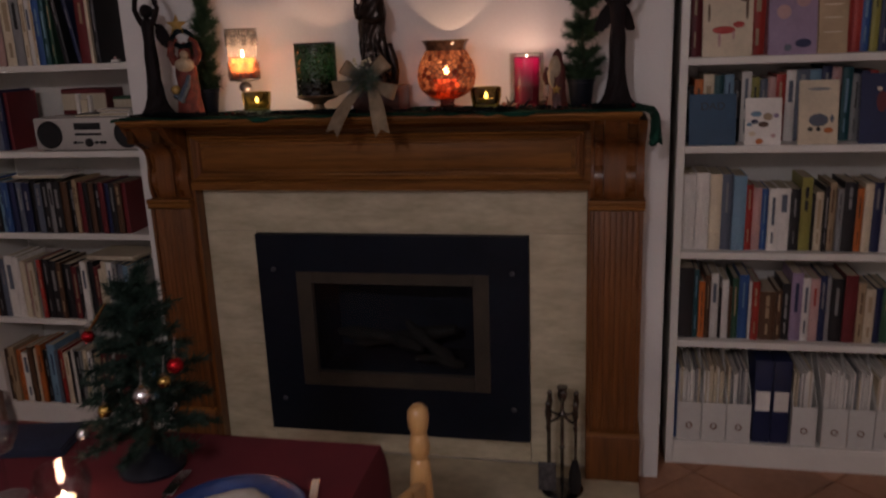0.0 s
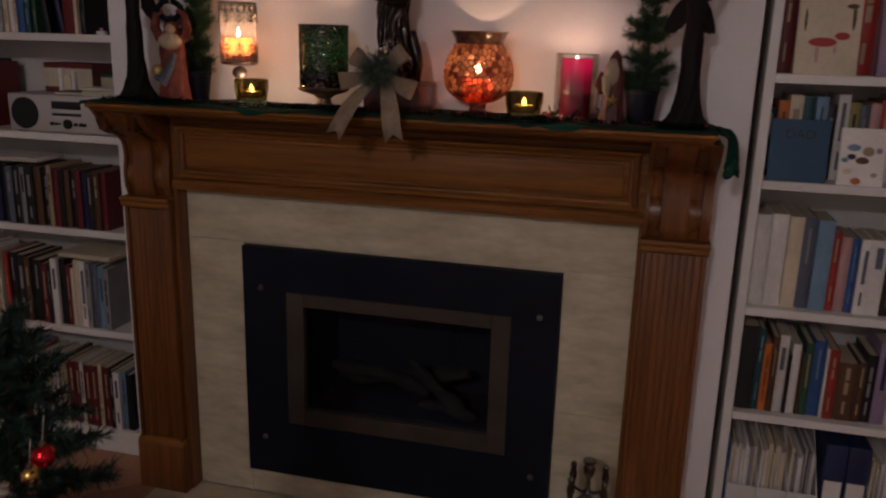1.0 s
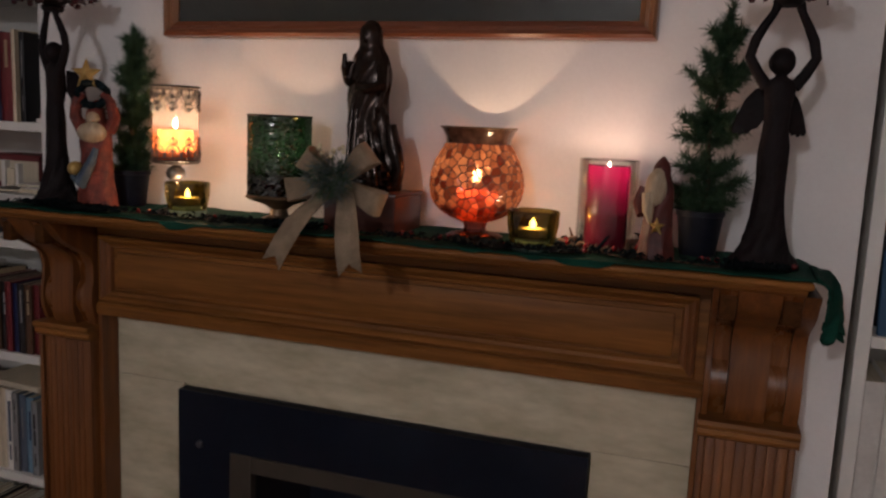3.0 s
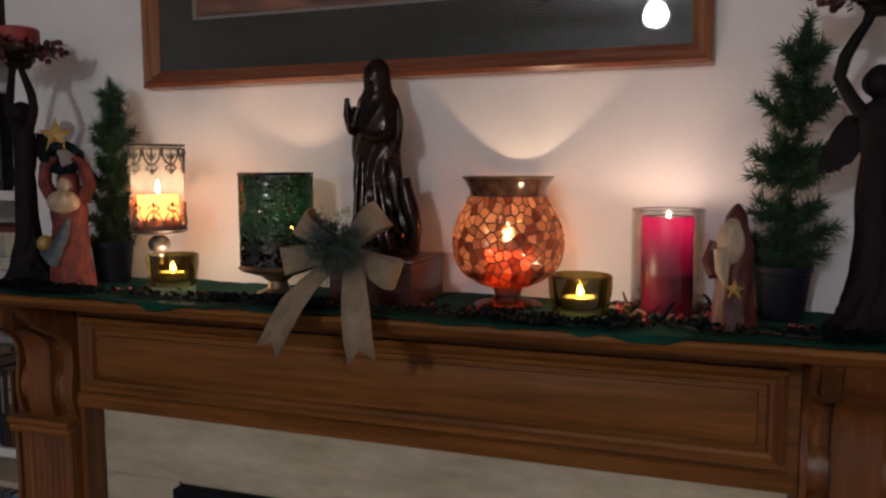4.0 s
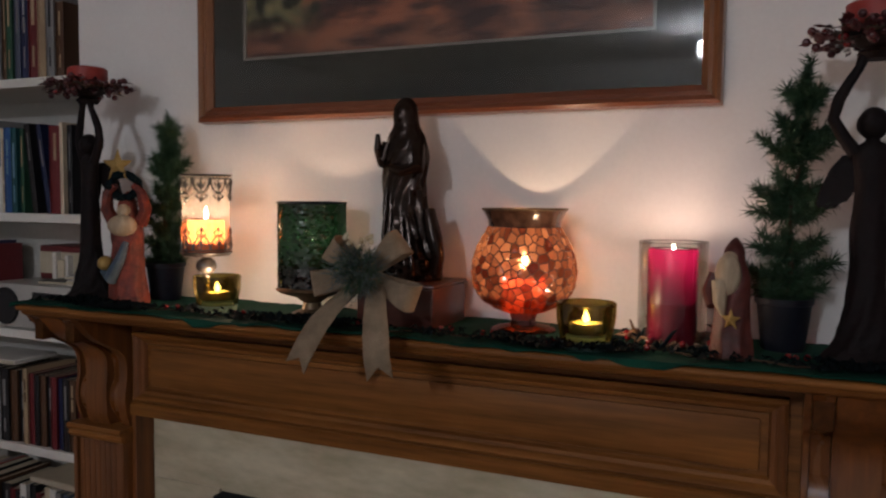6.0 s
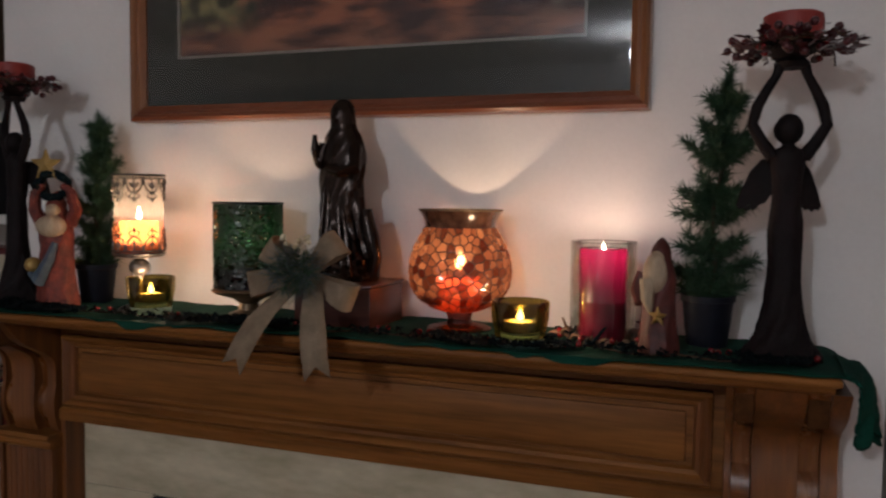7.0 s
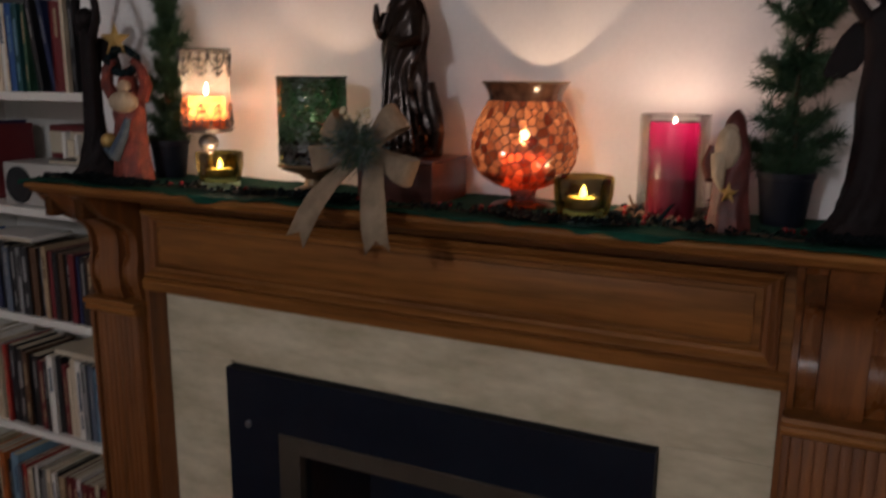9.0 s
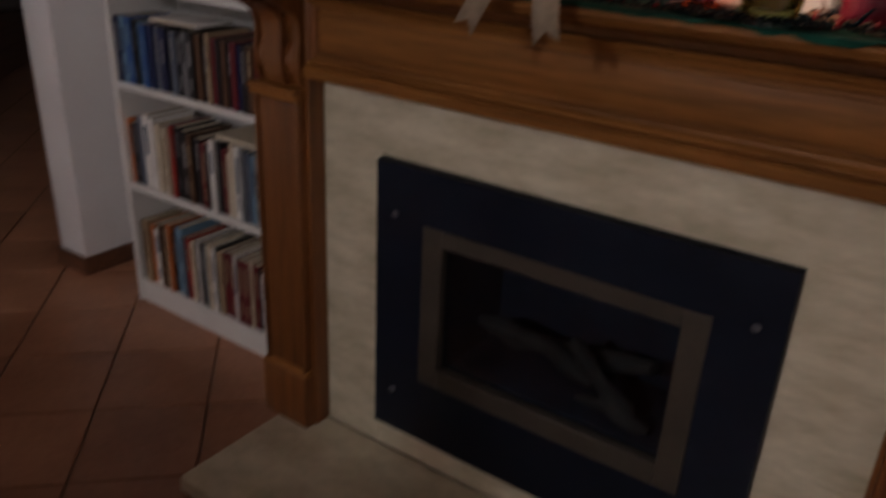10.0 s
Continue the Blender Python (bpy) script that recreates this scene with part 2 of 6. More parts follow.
structure("wall_south", boxed(-9.2, 2.6, -5.2, -5.08, FLOOR - 0.012, 2.62), PAINT, "plain white painted wall")
structure("wall_west", boxed(-9.2, -9.08, -5.08, 6.2, FLOOR - 0.012, 2.62), PAINT, "plain white painted wall")
# added wall, out of view, that bounces lamplight back from the left
structure("wall_dining", boxed(-3.52, -3.4, -5.08, -0.5, FLOOR - 0.012, 2.62), PAINT, "plain white painted wall")
structure("wall_hall", boxed(-9.08, -2.13, 6.08, 6.2, FLOOR - 0.012, 2.62), PAINT, "wall of the unlit hall")
structure("wall_pier", boxed(-2.31, -2.13, 0.14, 6.08, FLOOR - 0.012, 2.62, 0.012), PAINT, "white painted wall end beside the dark doorway")
breast = bmesh.new()
for b in ((-0.935, -0.33, FLOOR - 0.012, 2.62), (0.34, 0.93, FLOOR - 0.012, 2.62), (-0.33, 0.34, 0.75, 2.62), (-0.33, 0.34, FLOOR - 0.012, 0.27)):
    box(breast, b[0], b[1], BREAST, BACK, b[2], b[3])
structure("wall_breast", breast, PAINT, "white painted chimney breast with the fire opening")
sk = bmesh.new()
box(sk, -2.322, -2.118, 0.126, 0.139, FLOOR, FLOOR + 0.075, 0.003)
box(sk, -2.129, -2.116, 0.14, BACK, FLOOR, FLOOR + 0.075, 0.003)
box(sk, -2.324, -2.311, 0.14, 3.0, FLOOR, FLOOR + 0.075, 0.003)
structure("baseboard", sk, SKIRTING, "dark stained wooden skirting round the wall end")

# ---- fireplace ----
fire = thing("fireplace", (0, 0, FLOOR), "honey oak mantelpiece round a travertine and black steel fireplace", "fireplace")
Z = -FLOOR   # parts of the fireplace are given from the floor


def fpart(name, bm, mat, parent=None, label="", smooth=True):
    bmesh.ops.translate(bm, verts=bm.verts[:], vec=(0, 0, Z))
    return part(name, bm, mat, parent or fire, label, smooth)


# hearth slab and travertine slips
fpart("hearth", boxed(-0.80, 0.86, -0.44, -0.002, FLOOR, 0.02, 0.006), MARBLE, None, "pale travertine hearth slab")
backing = bmesh.new()
for b in ((-0.70, -0.33, 0.02, 1.037), (0.34, 0.70, 0.02, 1.037), (-0.33, 0.34, 0.74, 1.037), (-0.33, 0.34, 0.02, 0.28)):
    box(backing, b[0], b[1], 0.012, 0.038, b[2], b[3])
slips = fpart("surround", backing, MARBLE, None, "cream travertine fireplace surround")


def slip(x0, x1, z0, z1):
    fpart("slab", boxed(x0, x1, 0.0, 0.011, z0, z1, 0.0012, 1), MARBLE, slips)


for x0, x1 in ((-0.676, -0.487), (0.487, 0.682)):
    for z0, z1 in ((0.02, 0.4445), (0.445, 0.8697)):
        slip(x0, x1, z0, z1)
slip(-0.676, 0.682, 0.8702, 1.038)
slip(-0.4862, 0.4862, 0.02, 0.108)

# black steel insert with a bronze frame, dark glass and ceramic logs
IX, IZ0, IZ1 = 0.485, 0.11, 0.862
for x0, x1, z0, z1 in ((-IX, -0.342, IZ0, IZ1), (0.35, IX, IZ0, IZ1), (-0.342, 0.35, 0.728, IZ1), (-0.342, 0.35, IZ0, 0.294)):
    made = boxed(x0, x1, -0.022, 0.01, z0, z1)
    if x0 == -IX:
        steel = fpart("insert", made, BLACKGLASS, None, "black steel gas fire insert")
    else:
        fpart("steel_panel", made, BLACKGLASS, steel)
frame_bm = bmesh.new()
for x0, x1, z0, z1 in ((-0.342, -0.286, 0.294, 0.728), (0.294, 0.35, 0.294, 0.728), (-0.286, 0.294, 0.686, 0.728), (-0.286, 0.294, 0.294, 0.348)):
    box(frame_bm, x0, x1, -0.025, 0.006, z0, z1, 0.002, 1)
fpart("insert_frame", frame_bm, INSERTFRAME, steel, "dull bronze frame")
fb = bmesh.new()
for b in ((-0.30, 0.31, 0.30, 0.31, 0.30, 0.72), (-0.31, -0.30, 0.01, 0.31, 0.30, 0.72), (0.31, 0.32, 0.01, 0.31, 0.30, 0.72),
          (-0.31, 0.32, 0.01, 0.31, 0.29, 0.30), (-0.31, 0.32, 0.01, 0.31, 0.72, 0.73)):
    box(fb, *b)
fpart("firebox", fb, FIREBOX, steel, "soot-black firebox")
for x, z in ((-0.425, 0.735), (0.43, 0.735), (-0.425, 0.235), (0.43, 0.235)):
    bolt = lathe(bmesh.new(), [(0.009, 0), (0.009, 0.004), (0.006, 0.0065), (0, 0.0065)], 12)
    bmesh.ops.rotate(bolt, verts=bolt.verts[:], matrix=Matrix.Rotation(radians(90), 3, "X"))
    bmesh.ops.translate(bolt, verts=bolt.verts[:], vec=(x, -0.022, z))
    fpart("bolt", bolt, DULLSTEEL, steel, "small steel bolt head")


def log(points, r):
    pts = [Vector(p) for p in points]
    fine = []
    for a, b in zip(pts, pts[1:]):
        for k in range(5):
            fine.append(a.lerp(b, k / 5))
    fine.append(pts[-1])
    bm = tube(bmesh.new(), fine, [r * (0.85 + 0.3 * noise.noise(p * 14)) * (0.6 if i in (0, len(fine) - 1) else 1) for i, p in enumerate(fine)], 10)
    for v in bm.verts:
        v.co += 0.006 * noise.noise_vector(v.co * 40)
    fpart("log", bm, ASHLOG, steel, "grey ceramic log")


log([(-0.24, 0.10, 0.46), (-0.05, 0.12, 0.44), (0.08, 0.10, 0.40)], 0.028)
log([(0.03, 0.07, 0.52), (0.10, 0.06, 0.45), (0.20, 0.05, 0.385)], 0.022)
log([(0.06, 0.06, 0.38), (0.15, 0.05, 0.39), (0.24, 0.06, 0.36)], 0.02)
log([(-0.20, 0.16, 0.40), (0.0, 0.17, 0.42), (0.20, 0.16, 0.46)], 0.03)
embers = bmesh.new()
box(embers, -0.29, 0.30, 0.03, 0.28, 0.302, 0.34, 0.01)
for v in embers.verts:
    v.co.z += 0.01 * noise.noise(v.co * 30)
fpart("ember_bed", embers, FIREBOX, steel, "dark ember bed")

GLASSAT = boxed(-0.288, 0.296, -0.004, -0.001, 0.346, 0.688)
# oak pilasters with reeded shafts, plinth blocks and capitals
for s in (-1, 1):
    x0, x1 = (-0.842, -0.688) if s < 0 else (0.688, 0.852)
    pil = fpart("pilaster", boxed(x0, x1, -0.072, 0.038, 0.19, 0.985, 0.002, 1), OAK_Z, None, "reeded oak pilaster")
    fpart("side_board", boxed(*((x1 + 0.0005, x1 + 0.0135) if s < 0 else (x0 - 0.0105, x0 - 0.0005)), -0.055, -0.001, 0.02, 1.0275, 0.001, 1), OAK_Z, pil)
    n = 8
    for k in range(n):
        a = x0 + 0.012 + k * (x1 - x0 - 0.024) / n
        fpart("reed", boxed(a + 0.0003, a + (x1 - x0 - 0.024) / n - 0.0003, -0.0738, -0.071, 0.205, 0.965, 0.0013), OAK_Z, pil)
    for xe0, xe1 in ((x0, x0 + 0.011), (x1 - 0.011, x1)):
        fpart("edge_strip", boxed(xe0, xe1, -0.081, -0.071, 0.19, 0.985, 0.002), OAK_Z, pil)
    fpart("plinth_block", boxed(x0 - 0.008, x1 + 0.008, -0.09, 0.038, 0.02, 0.186, 0.004), OAK_Z, pil, "plain oak plinth block")
    fpart("plinth_cap", moulding(bmesh.new(), [(-0.09, 0.186), (-0.084, 0.197), (-0.073, 0.203), (0.036, 0.203), (0.036, 0.186)], x0 - 0.006, x1 + 0.006), OAK_X, pil)
    fpart("capital", moulding(bmesh.new(), [(-0.082, 0.966), (-0.088, 0.970), (-0.090, 0.977), (-0.087, 0.983), (-0.094, 0.987), (-0.096, 0.993), (-0.093, 1.0),
                                          (0.036, 1.0), (0.036, 0.966)], x0 - 0.004, x1 + 0.004), OAK_X, pil, "moulded oak capital")

    # corbel: a straight foot with a small belly, then a cove that sweeps out under the shelf
    def sweep(proud, belly):
        pts = [(-0.052 - proud, 1.0005), (-0.056 - proud, 1.012)]
        for k in range(9):
            u = k / 8
            pts.append((-0.060 - proud - belly * math.sin(math.pi * u) ** 0.8, 1.020 + 0.085 * u))
        for k in range(1, 15):
            u = k / 14
            lean = 1 / (1 + math.exp(-13 * (u - 0.56)))    # a soft S from the foot to the shelf
            pts.append((-0.060 - proud * (1 - u) - 0.136 * (0.62 * lean + 0.38 * u ** 3), 1.105 + 0.1555 * u))
        return pts + [(0.03, 1.2605), (0.03, 1.0005)]
    w = x1 - x0
    a0, a1, a2, a3, a4, a5 = (x0 + w * k for k in (0.001, 0.065, 0.245, 0.655, 0.845, 0.999))
    corbel = fpart("corbel", moulding(bmesh.new(), sweep(0.014, 0.002), a2, a3), OAK_Z, None, "curved oak corbel under the shelf")
    for a, b in ((a1, a2 - 0.0008), (a3 + 0.0008, a4)):
        fpart("scoop", moulding(bmesh.new(), sweep(-0.010, 0.018), a, b), OAK_GLOSS, corbel)
        # block coloured dark to stand for the shadow at the corbel's top
        fpart("scoop_block", boxed(a + 0.001, b - 0.001, -0.184, -0.10, 1.208, 1.2605, 0.002), SHADEDOAK, corbel, "small oak block, darkened for the shade under the shelf")
    for a, b in ((a0, a1 - 0.0008), (a4 + 0.0008, a5)):
        fpart("cheek", moulding(bmesh.new(), sweep(0.006, 0.006), a, b), OAK_Z, corbel)

# frieze with a moulded panel
frieze = fpart("frieze", boxed(-0.688, 0.688, -0.05, 0.038, 1.028, 1.2605, 0.001, 1), OAK_X, None, "long oak frieze with a moulded panel")
fpart("rail", moulding(bmesh.new(), [(-0.05, 1.028), (-0.058, 1.028), (-0.060, 1.035), (-0.060, 1.050), (-0.054, 1.056), (-0.0495, 1.056)], -0.687, 0.687), OAK_X, frieze)
ogee = [(-0.0505, 0.0), (-0.066, 0.0), (-0.071, 0.006), (-0.067, 0.013), (-0.060, 0.017), (-0.0585, 0.024), (-0.0505, 0.028)]
PX, PZ0, PZ1 = 0.668, 1.063, 1.219
fpart("panel_moulding", moulding(bmesh.new(), [(y, PZ0 + d) for y, d in ogee], -PX, PX), OAK_X, frieze)
fpart("panel_moulding", moulding(bmesh.new(), [(y, PZ1 - d) for y, d in ogee], -PX, PX), OAK_X, frieze)
for s in (-1, 1):
    bm = bmesh.new()
    a = [bm.verts.new((s * (PX - d), y, PZ0 + d)) for y, d in ogee]
    b = [bm.verts.new((s * (PX - d), y, PZ1 - d)) for y, d in ogee]
    for i in range(len(ogee) - 1):
        bm.faces.new((a[i], a[i + 1], b[i + 1], b[i]))
    bmesh.ops.recalc_face_normals(bm, faces=bm.faces[:])
    if sum(f.normal.y for f in bm.faces) > 0:
        bmesh.ops.reverse_faces(bm, faces=bm.faces[:])
    fpart("panel_moulding", bm, OAK_Z, frieze)
fpart("panel_field", boxed(-0.628, 0.628, -0.056, -0.0495, 1.098, 1.182, 0.003), OAK_X, frieze)
# thin two-stepped shelf
fpart("bed_moulding", moulding(bmesh.new(), [(-0.049, 1.234), (-0.056, 1.236), (-0.062, 1.244), (-0.066, 1.254), (-0.066, 1.2606), (-0.049, 1.2606)], -0.687, 0.687), OAK_X, None)
fpart("cornice", moulding(bmesh.new(), [(-0.19, 1.261), (-0.199, 1.261), (-0.206, 1.264), (-0.211, 1.269), (-0.212, 1.2735), (0.037, 1.2735), (0.037, 1.261)], -0.836, 0.828), OAK_X, None)
fpart("shelf", boxed(-0.844, 0.836, FRONT, 0.037, 1.274, 1.2865, 0.005, 3), OAK_X, None, "rounded oak mantel shelf")
part("fire_glass", GLASSAT, clear_glass("smoked_fire_glass", (0.74, 0.78, 0.84), 0.12, 0.1, 0.14), steel, "smoked glass front", smooth=False, clear=True).location.z = Z

# ---- bookcases ----
PAGES = material("book_pages", (0.42, 0.36, 0.25), (0.60, 0.54, 0.42), 0.85, 6, 0.1, stretch=(60, 1, 1))
HUES = {
    "white": (0.74, 0.71, 0.66), "cream": (0.64, 0.55, 0.40), "tan": (0.38, 0.28, 0.17), "red": (0.36, 0.035, 0.025), "maroon": (0.13, 0.014, 0.018),
    "orange": (0.50, 0.14, 0.03), "black": (0.012, 0.012, 0.014), "navy": (0.012, 0.02, 0.07), "blue": (0.03, 0.09, 0.26), "sky": (0.16, 0.28, 0.38),
    "grey": (0.24, 0.24, 0.24), "slate": (0.10, 0.12, 0.16), "green": (0.03, 0.09, 0.05), "olive": (0.28, 0.26, 0.06), "brown": (0.09, 0.045, 0.022),
    "lilac": (0.30, 0.22, 0.33), "teal": (0.015, 0.08, 0.09), "pink": (0.48, 0.30, 0.28), "petrol": (0.010, 0.055, 0.115),
}
COVER = {k: material("cover_" + k, tuple(c * 0.82 for c in v), tuple(min(1, c * 1.15) for c in v), 0.42, 9, 0.05, fine=80, vary=0.12) for k, v in HUES.items()}
SIGNS = {"black": "grey", "navy": "grey", "maroon": "tan", "brown": "tan", "slate": "grey", "blue": "sky", "green": "tan", "teal": "sky",
         "white": "slate", "cream": "tan", "red": "tan", "orange": "brown", "olive": "black", "sky": "navy", "grey": "black", "tan": "brown",
         "lilac": "navy", "pink": "red", "petrol": "black"}
KIND_OF = {"tan": "tan", "slate": "slate blue", "sky": "pale blue", "navy": "navy blue"}
rng = random.Random(5)


def book(x, z, width, height, depth, hue, y, lean=0.0, group="", title=True):
    """One book on a shelf, its spine to the room; x is its left edge, y its spine."""
    colour = KIND_OF.get(hue, hue)
    kind = "paperback" if depth < 0.16 else "hardback book"
    ob = thing("book", (x, y, z), f"{colour} {kind} standing upright on a white shelf" if not lean else f"{colour} {kind} leaning sideways on a white shelf",
               "book", group, lean=(0, lean))
    c = 0.0022
    cover = bmesh.new()
    box(cover, 0, c, 0, depth, 0, height)
    box(cover, width - c, width, 0, depth, 0, height)
    n = 5
    arc = [(width * k / n, 0.003 - 0.0035 * math.sin(math.pi * k / n)) for k in range(n + 1)]
    lo = [cover.verts.new((px, py, 0)) for px, py in arc] + [cover.verts.new((px, py + c, 0)) for px, py in arc[::-1]]
    hi = [cover.verts.new((v.co.x, v.co.y, height)) for v in lo]
    for i in range(len(lo)):
        j = (i + 1) % len(lo)
        cover.faces.new((lo[i], lo[j], hi[j], hi[i]))
    cover.faces.new(lo[::-1])
    cover.faces.new(hi)
    sp = part("cover", cover, COVER[hue], ob)
    inset = 0.003 if kind != "paperback" else 0.0006
    part("page_block", boxed(c, width - c, 0.006, depth - inset, inset, height - inset), PAGES, ob, "yellowed page block", smooth=False)
    if title and width > 0.012 and rng.random() < 0.75:
        f = COVER[SIGNS[hue]]
        a = rng.uniform(0.45, 0.55)
        w = width * rng.uniform(0.14, 0.34)
        ln = height * rng.uniform(0.3, 0.5)
        if hue in ("white", "cream"):
            w, ln = width * rng.uniform(0.3, 0.48), height * rng.uniform(0.3, 0.55)
        top, n = height * rng.uniform(0.82, 0.93), 1 if hue in ("white", "cream") else rng.choice((1, 1, 2))
        for k in range(n):
            part("title_bar", boxed(width / 2 - w / 2, width / 2 + w / 2, -0.0016, 0.0006, top - ln * (k + 1) / n + 0.006, top - ln * k / n, 0.0004, 1), f, sp, smooth=False)
        if rng.random() < 0.6:
            part("author_bar", boxed(width / 2 - w / 3, width / 2 + w / 3, -0.0014, 0.0006, height * 0.12, height * (0.12 + a * 0.4), 0.0004, 1), f, sp, smooth=False)
    return ob


def row(x, z, spec, y, group, lo=0.19, hi=0.24, depth=0.17, limit=9.0, title=True):
    """Books side by side from x on: spec is words hue[:width in mm[:height in mm[:lean]]]."""
    for word in spec.split():
        bits = word.split(":")
        w = float(bits[1]) / 1000 if len(bits) > 1 and bits[1] else rng.uniform(0.018, 0.036)
        h = float(bits[2]) / 1000 if len(bits) > 2 and bits[2] else rng.uniform(lo, hi)
        lean = float(bits[3]) if len(bits) > 3 else 0.0
        if x + w > limit:
            break
        if bits[0] != "gap":
            book(x + (h * math.sin(radians(-lean)) if lean < 0 else 0), z, w, h, depth * rng.uniform(0.9, 1.06), bits[0], y + rng.uniform(-0.006, 0.008), lean, group, title)
        x += w / math.cos(radians(lean)) + 0.0012 + (h * abs(math.sin(radians(lean))) if lean else 0)
    return x


def bookcase(x0, x1, tops, label, lift=0.0):
    """An open white bookcase; tops: heights of the shelves' upper faces."""
    ob = thing("bookcase", ((x0 + x1) / 2, SHELFY, FLOOR), label, "bookcase")
    h, w = 2.35, (x1 - x0) / 2
    for a, b in ((-w, -w + 0.026), (w - 0.026, w)):
        part("upright", boxed(a, b, 0, 0.29, 0, h, 0.0015, 1), SHELFPAINT, ob)
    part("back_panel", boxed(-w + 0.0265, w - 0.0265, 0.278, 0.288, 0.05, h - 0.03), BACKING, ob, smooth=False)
    for z in tops:
        part("shelf", boxed(-w + 0.0265, w - 0.0265, 0.0012, 0.277, z - 0.024 - FLOOR, z - FLOOR, 0.0015, 1), SHELFPAINT, ob)
    part("top_board", boxed(-w + 0.0265, w - 0.0265, 0.0012, 0.277, h - 0.025, h, 0.0015, 1), SHELFPAINT, ob)
    part("plinth", boxed(-w + 0.0265, w - 0.0265, 0.004, 0.02, 0.0, tops[0] - 0.0245 - FLOOR, 0.001, 1), SHELFPAINT, ob)
    return ob


RIGHT = (0.062, 0.451, 0.773, 1.135, 1.419, 1.73, 2.02)
LEFT = (0.061, 0.447, 0.812, 1.14, 1.467, 1.835)
bookcase(0.964, 1.90, RIGHT, "tall white bookcase packed with books and magazine files")
bookcase(-1.806, -0.9365, LEFT, "tall white bookcase packed with books and a small stereo")
RY, RX = SHELFY + 0.035, 0.992
G = "books in the bookcase"
row(RX, RIGHT[2], "white:44:262 white:43:266 cream:38:262 slate:34:262 sky:42:258 red:22:226 pink:26:214 blue:20:212 white:30:214 white:36:214 black:32:212 olive:34:250 "
    "black:10:190 cream:24:200 black:14:220 tan:22:232 grey:18:214 black:40:236 orange:20:214 cream:26 navy:30 white:26 brown:24 maroon:20", RY, G, limit=1.865)
row(RX, RIGHT[1], "black:50:258 teal:16:252 orange:20:208 brown:18:232 white:26:236 black:9:180 white:22:214 brown:10:190 green:20:222 blue:32:232 white:8:212 red:24:212 "
    "brown:54:176 brown:18:182 black:26:206 lilac:36:244 white:24:226 pink:28:226 navy:22:236 grey:12:236 black:40:226 maroon:40:240 tan:24:214 cream:30 navy:22 green:30", RY, G, limit=1.865)
# tall coffee-table books and cards standing face out
row(RX, RIGHT[4], "maroon:46:262 olive:50:232 red:30:226 cream:34:228 olive:30:226 red:44:250 maroon:26:240 brown:30:232 pink:30:244 navy:40:240 slate:34:240 tan:36:236 green:22:244 red:32:250 "
    "red:26:246 blue:26:240 olive:24:236 navy:30 brown:30 cream:30", RY + 0.05, G, limit=1.865)
row(RX, RIGHT[3], "black:30:190 orange:28:210 cream:34:226 teal:30:222 sky:30:224 black:22:204 white:30:232 olive:26:212 slate:24:206 pink:24:212 red:30:220 white:30:232 slate:40:234 sky:34:232 "
    "navy:30:244 pink:30:240 teal:30:238 grey:26 navy:24 red:24 green:30", RY + 0.07, G, limit=1.865)
row(RX, RIGHT[5], "maroon green cream navy brown tan red blue grey white slate brown cream black olive teal red navy tan white maroon", RY, G, 0.2, 0.25, limit=1.865)
row(RX, RIGHT[6], "navy tan cream red brown blue green slate white grey brown black tan navy cream maroon olive grey", RY, G, 0.2, 0.24, limit=1.865)


def picture_card(x, z, w, h, y, base, motif, label, back=9):
    """A card or picture book standing face out; motif: (x, z, width, height, hue) marks in parts of its size."""
    ob = thing("picture_book", (x, y, z), label, "book", lean=(-back, 0))
    cover = part("front_cover", boxed(0, w, 0, 0.003, 0, h, 0.0008, 1), COVER[base], ob)
    part("page_block", boxed(0.002, w - 0.002, 0.0032, 0.012, 0.002, h - 0.002), PAGES, ob, smooth=False)
    part("back_cover", boxed(0, w, 0.0122, 0.0145, 0, h, 0.0006, 1), COVER[base], ob)
    for mx, mz, mw, mh, hue in motif:
        bm = ball(bmesh.new(), (mx * w, 0.0, mz * h), 0.5, 12, 8, (mw * w, 0.0016, mh * h))
        part("printed_shape", bm, COVER[hue], cover)
    return ob


CY = SHELFY + 0.012
picture_card(1.002, RIGHT[3], 0.148, 0.168, CY, "petrol", [], "dark blue hardback with a short dark title")
txt = bpy.data.curves.new("title", "FONT")
txt.body, txt.size, txt.align_x = "DAD", 0.036, "CENTER"
txt_ob = new("title_text", txt)
me = bpy.data.meshes.new_from_object(txt_ob)
bpy.data.objects.remove(txt_ob)
me.materials.append(COVER["black"])
t_ob = new("title_lettering", me)
t_ob.parent = [o for o in scene.objects if o.name.startswith("picture_book") and o.parent is None][0]
t_ob.matrix_basis = pose(0.074, -0.001, 0.116, 90, 0, 0)
picture_card(1.178, RIGHT[3], 0.112, 0.152, CY, "white", [(0.3, 0.66, 0.3, 0.12, "sky"), (0.62, 0.6, 0.26, 0.16, "tan"), (0.5, 0.44, 0.3, 0.12, "brown"), (0.26, 0.5, 0.2, 0.1, "navy"),
             (0.85, 0.62, 0.14, 0.1, "lilac"), (0.2, 0.24, 0.2, 0.1, "cream"), (0.4, 0.08, 0.22, 0.12, "orange"), (0.78, 0.2, 0.14, 0.08, "pink"), (0.12, 0.44, 0.16, 0.08, "sky")],
             "white picture book dotted with small coloured drawings")
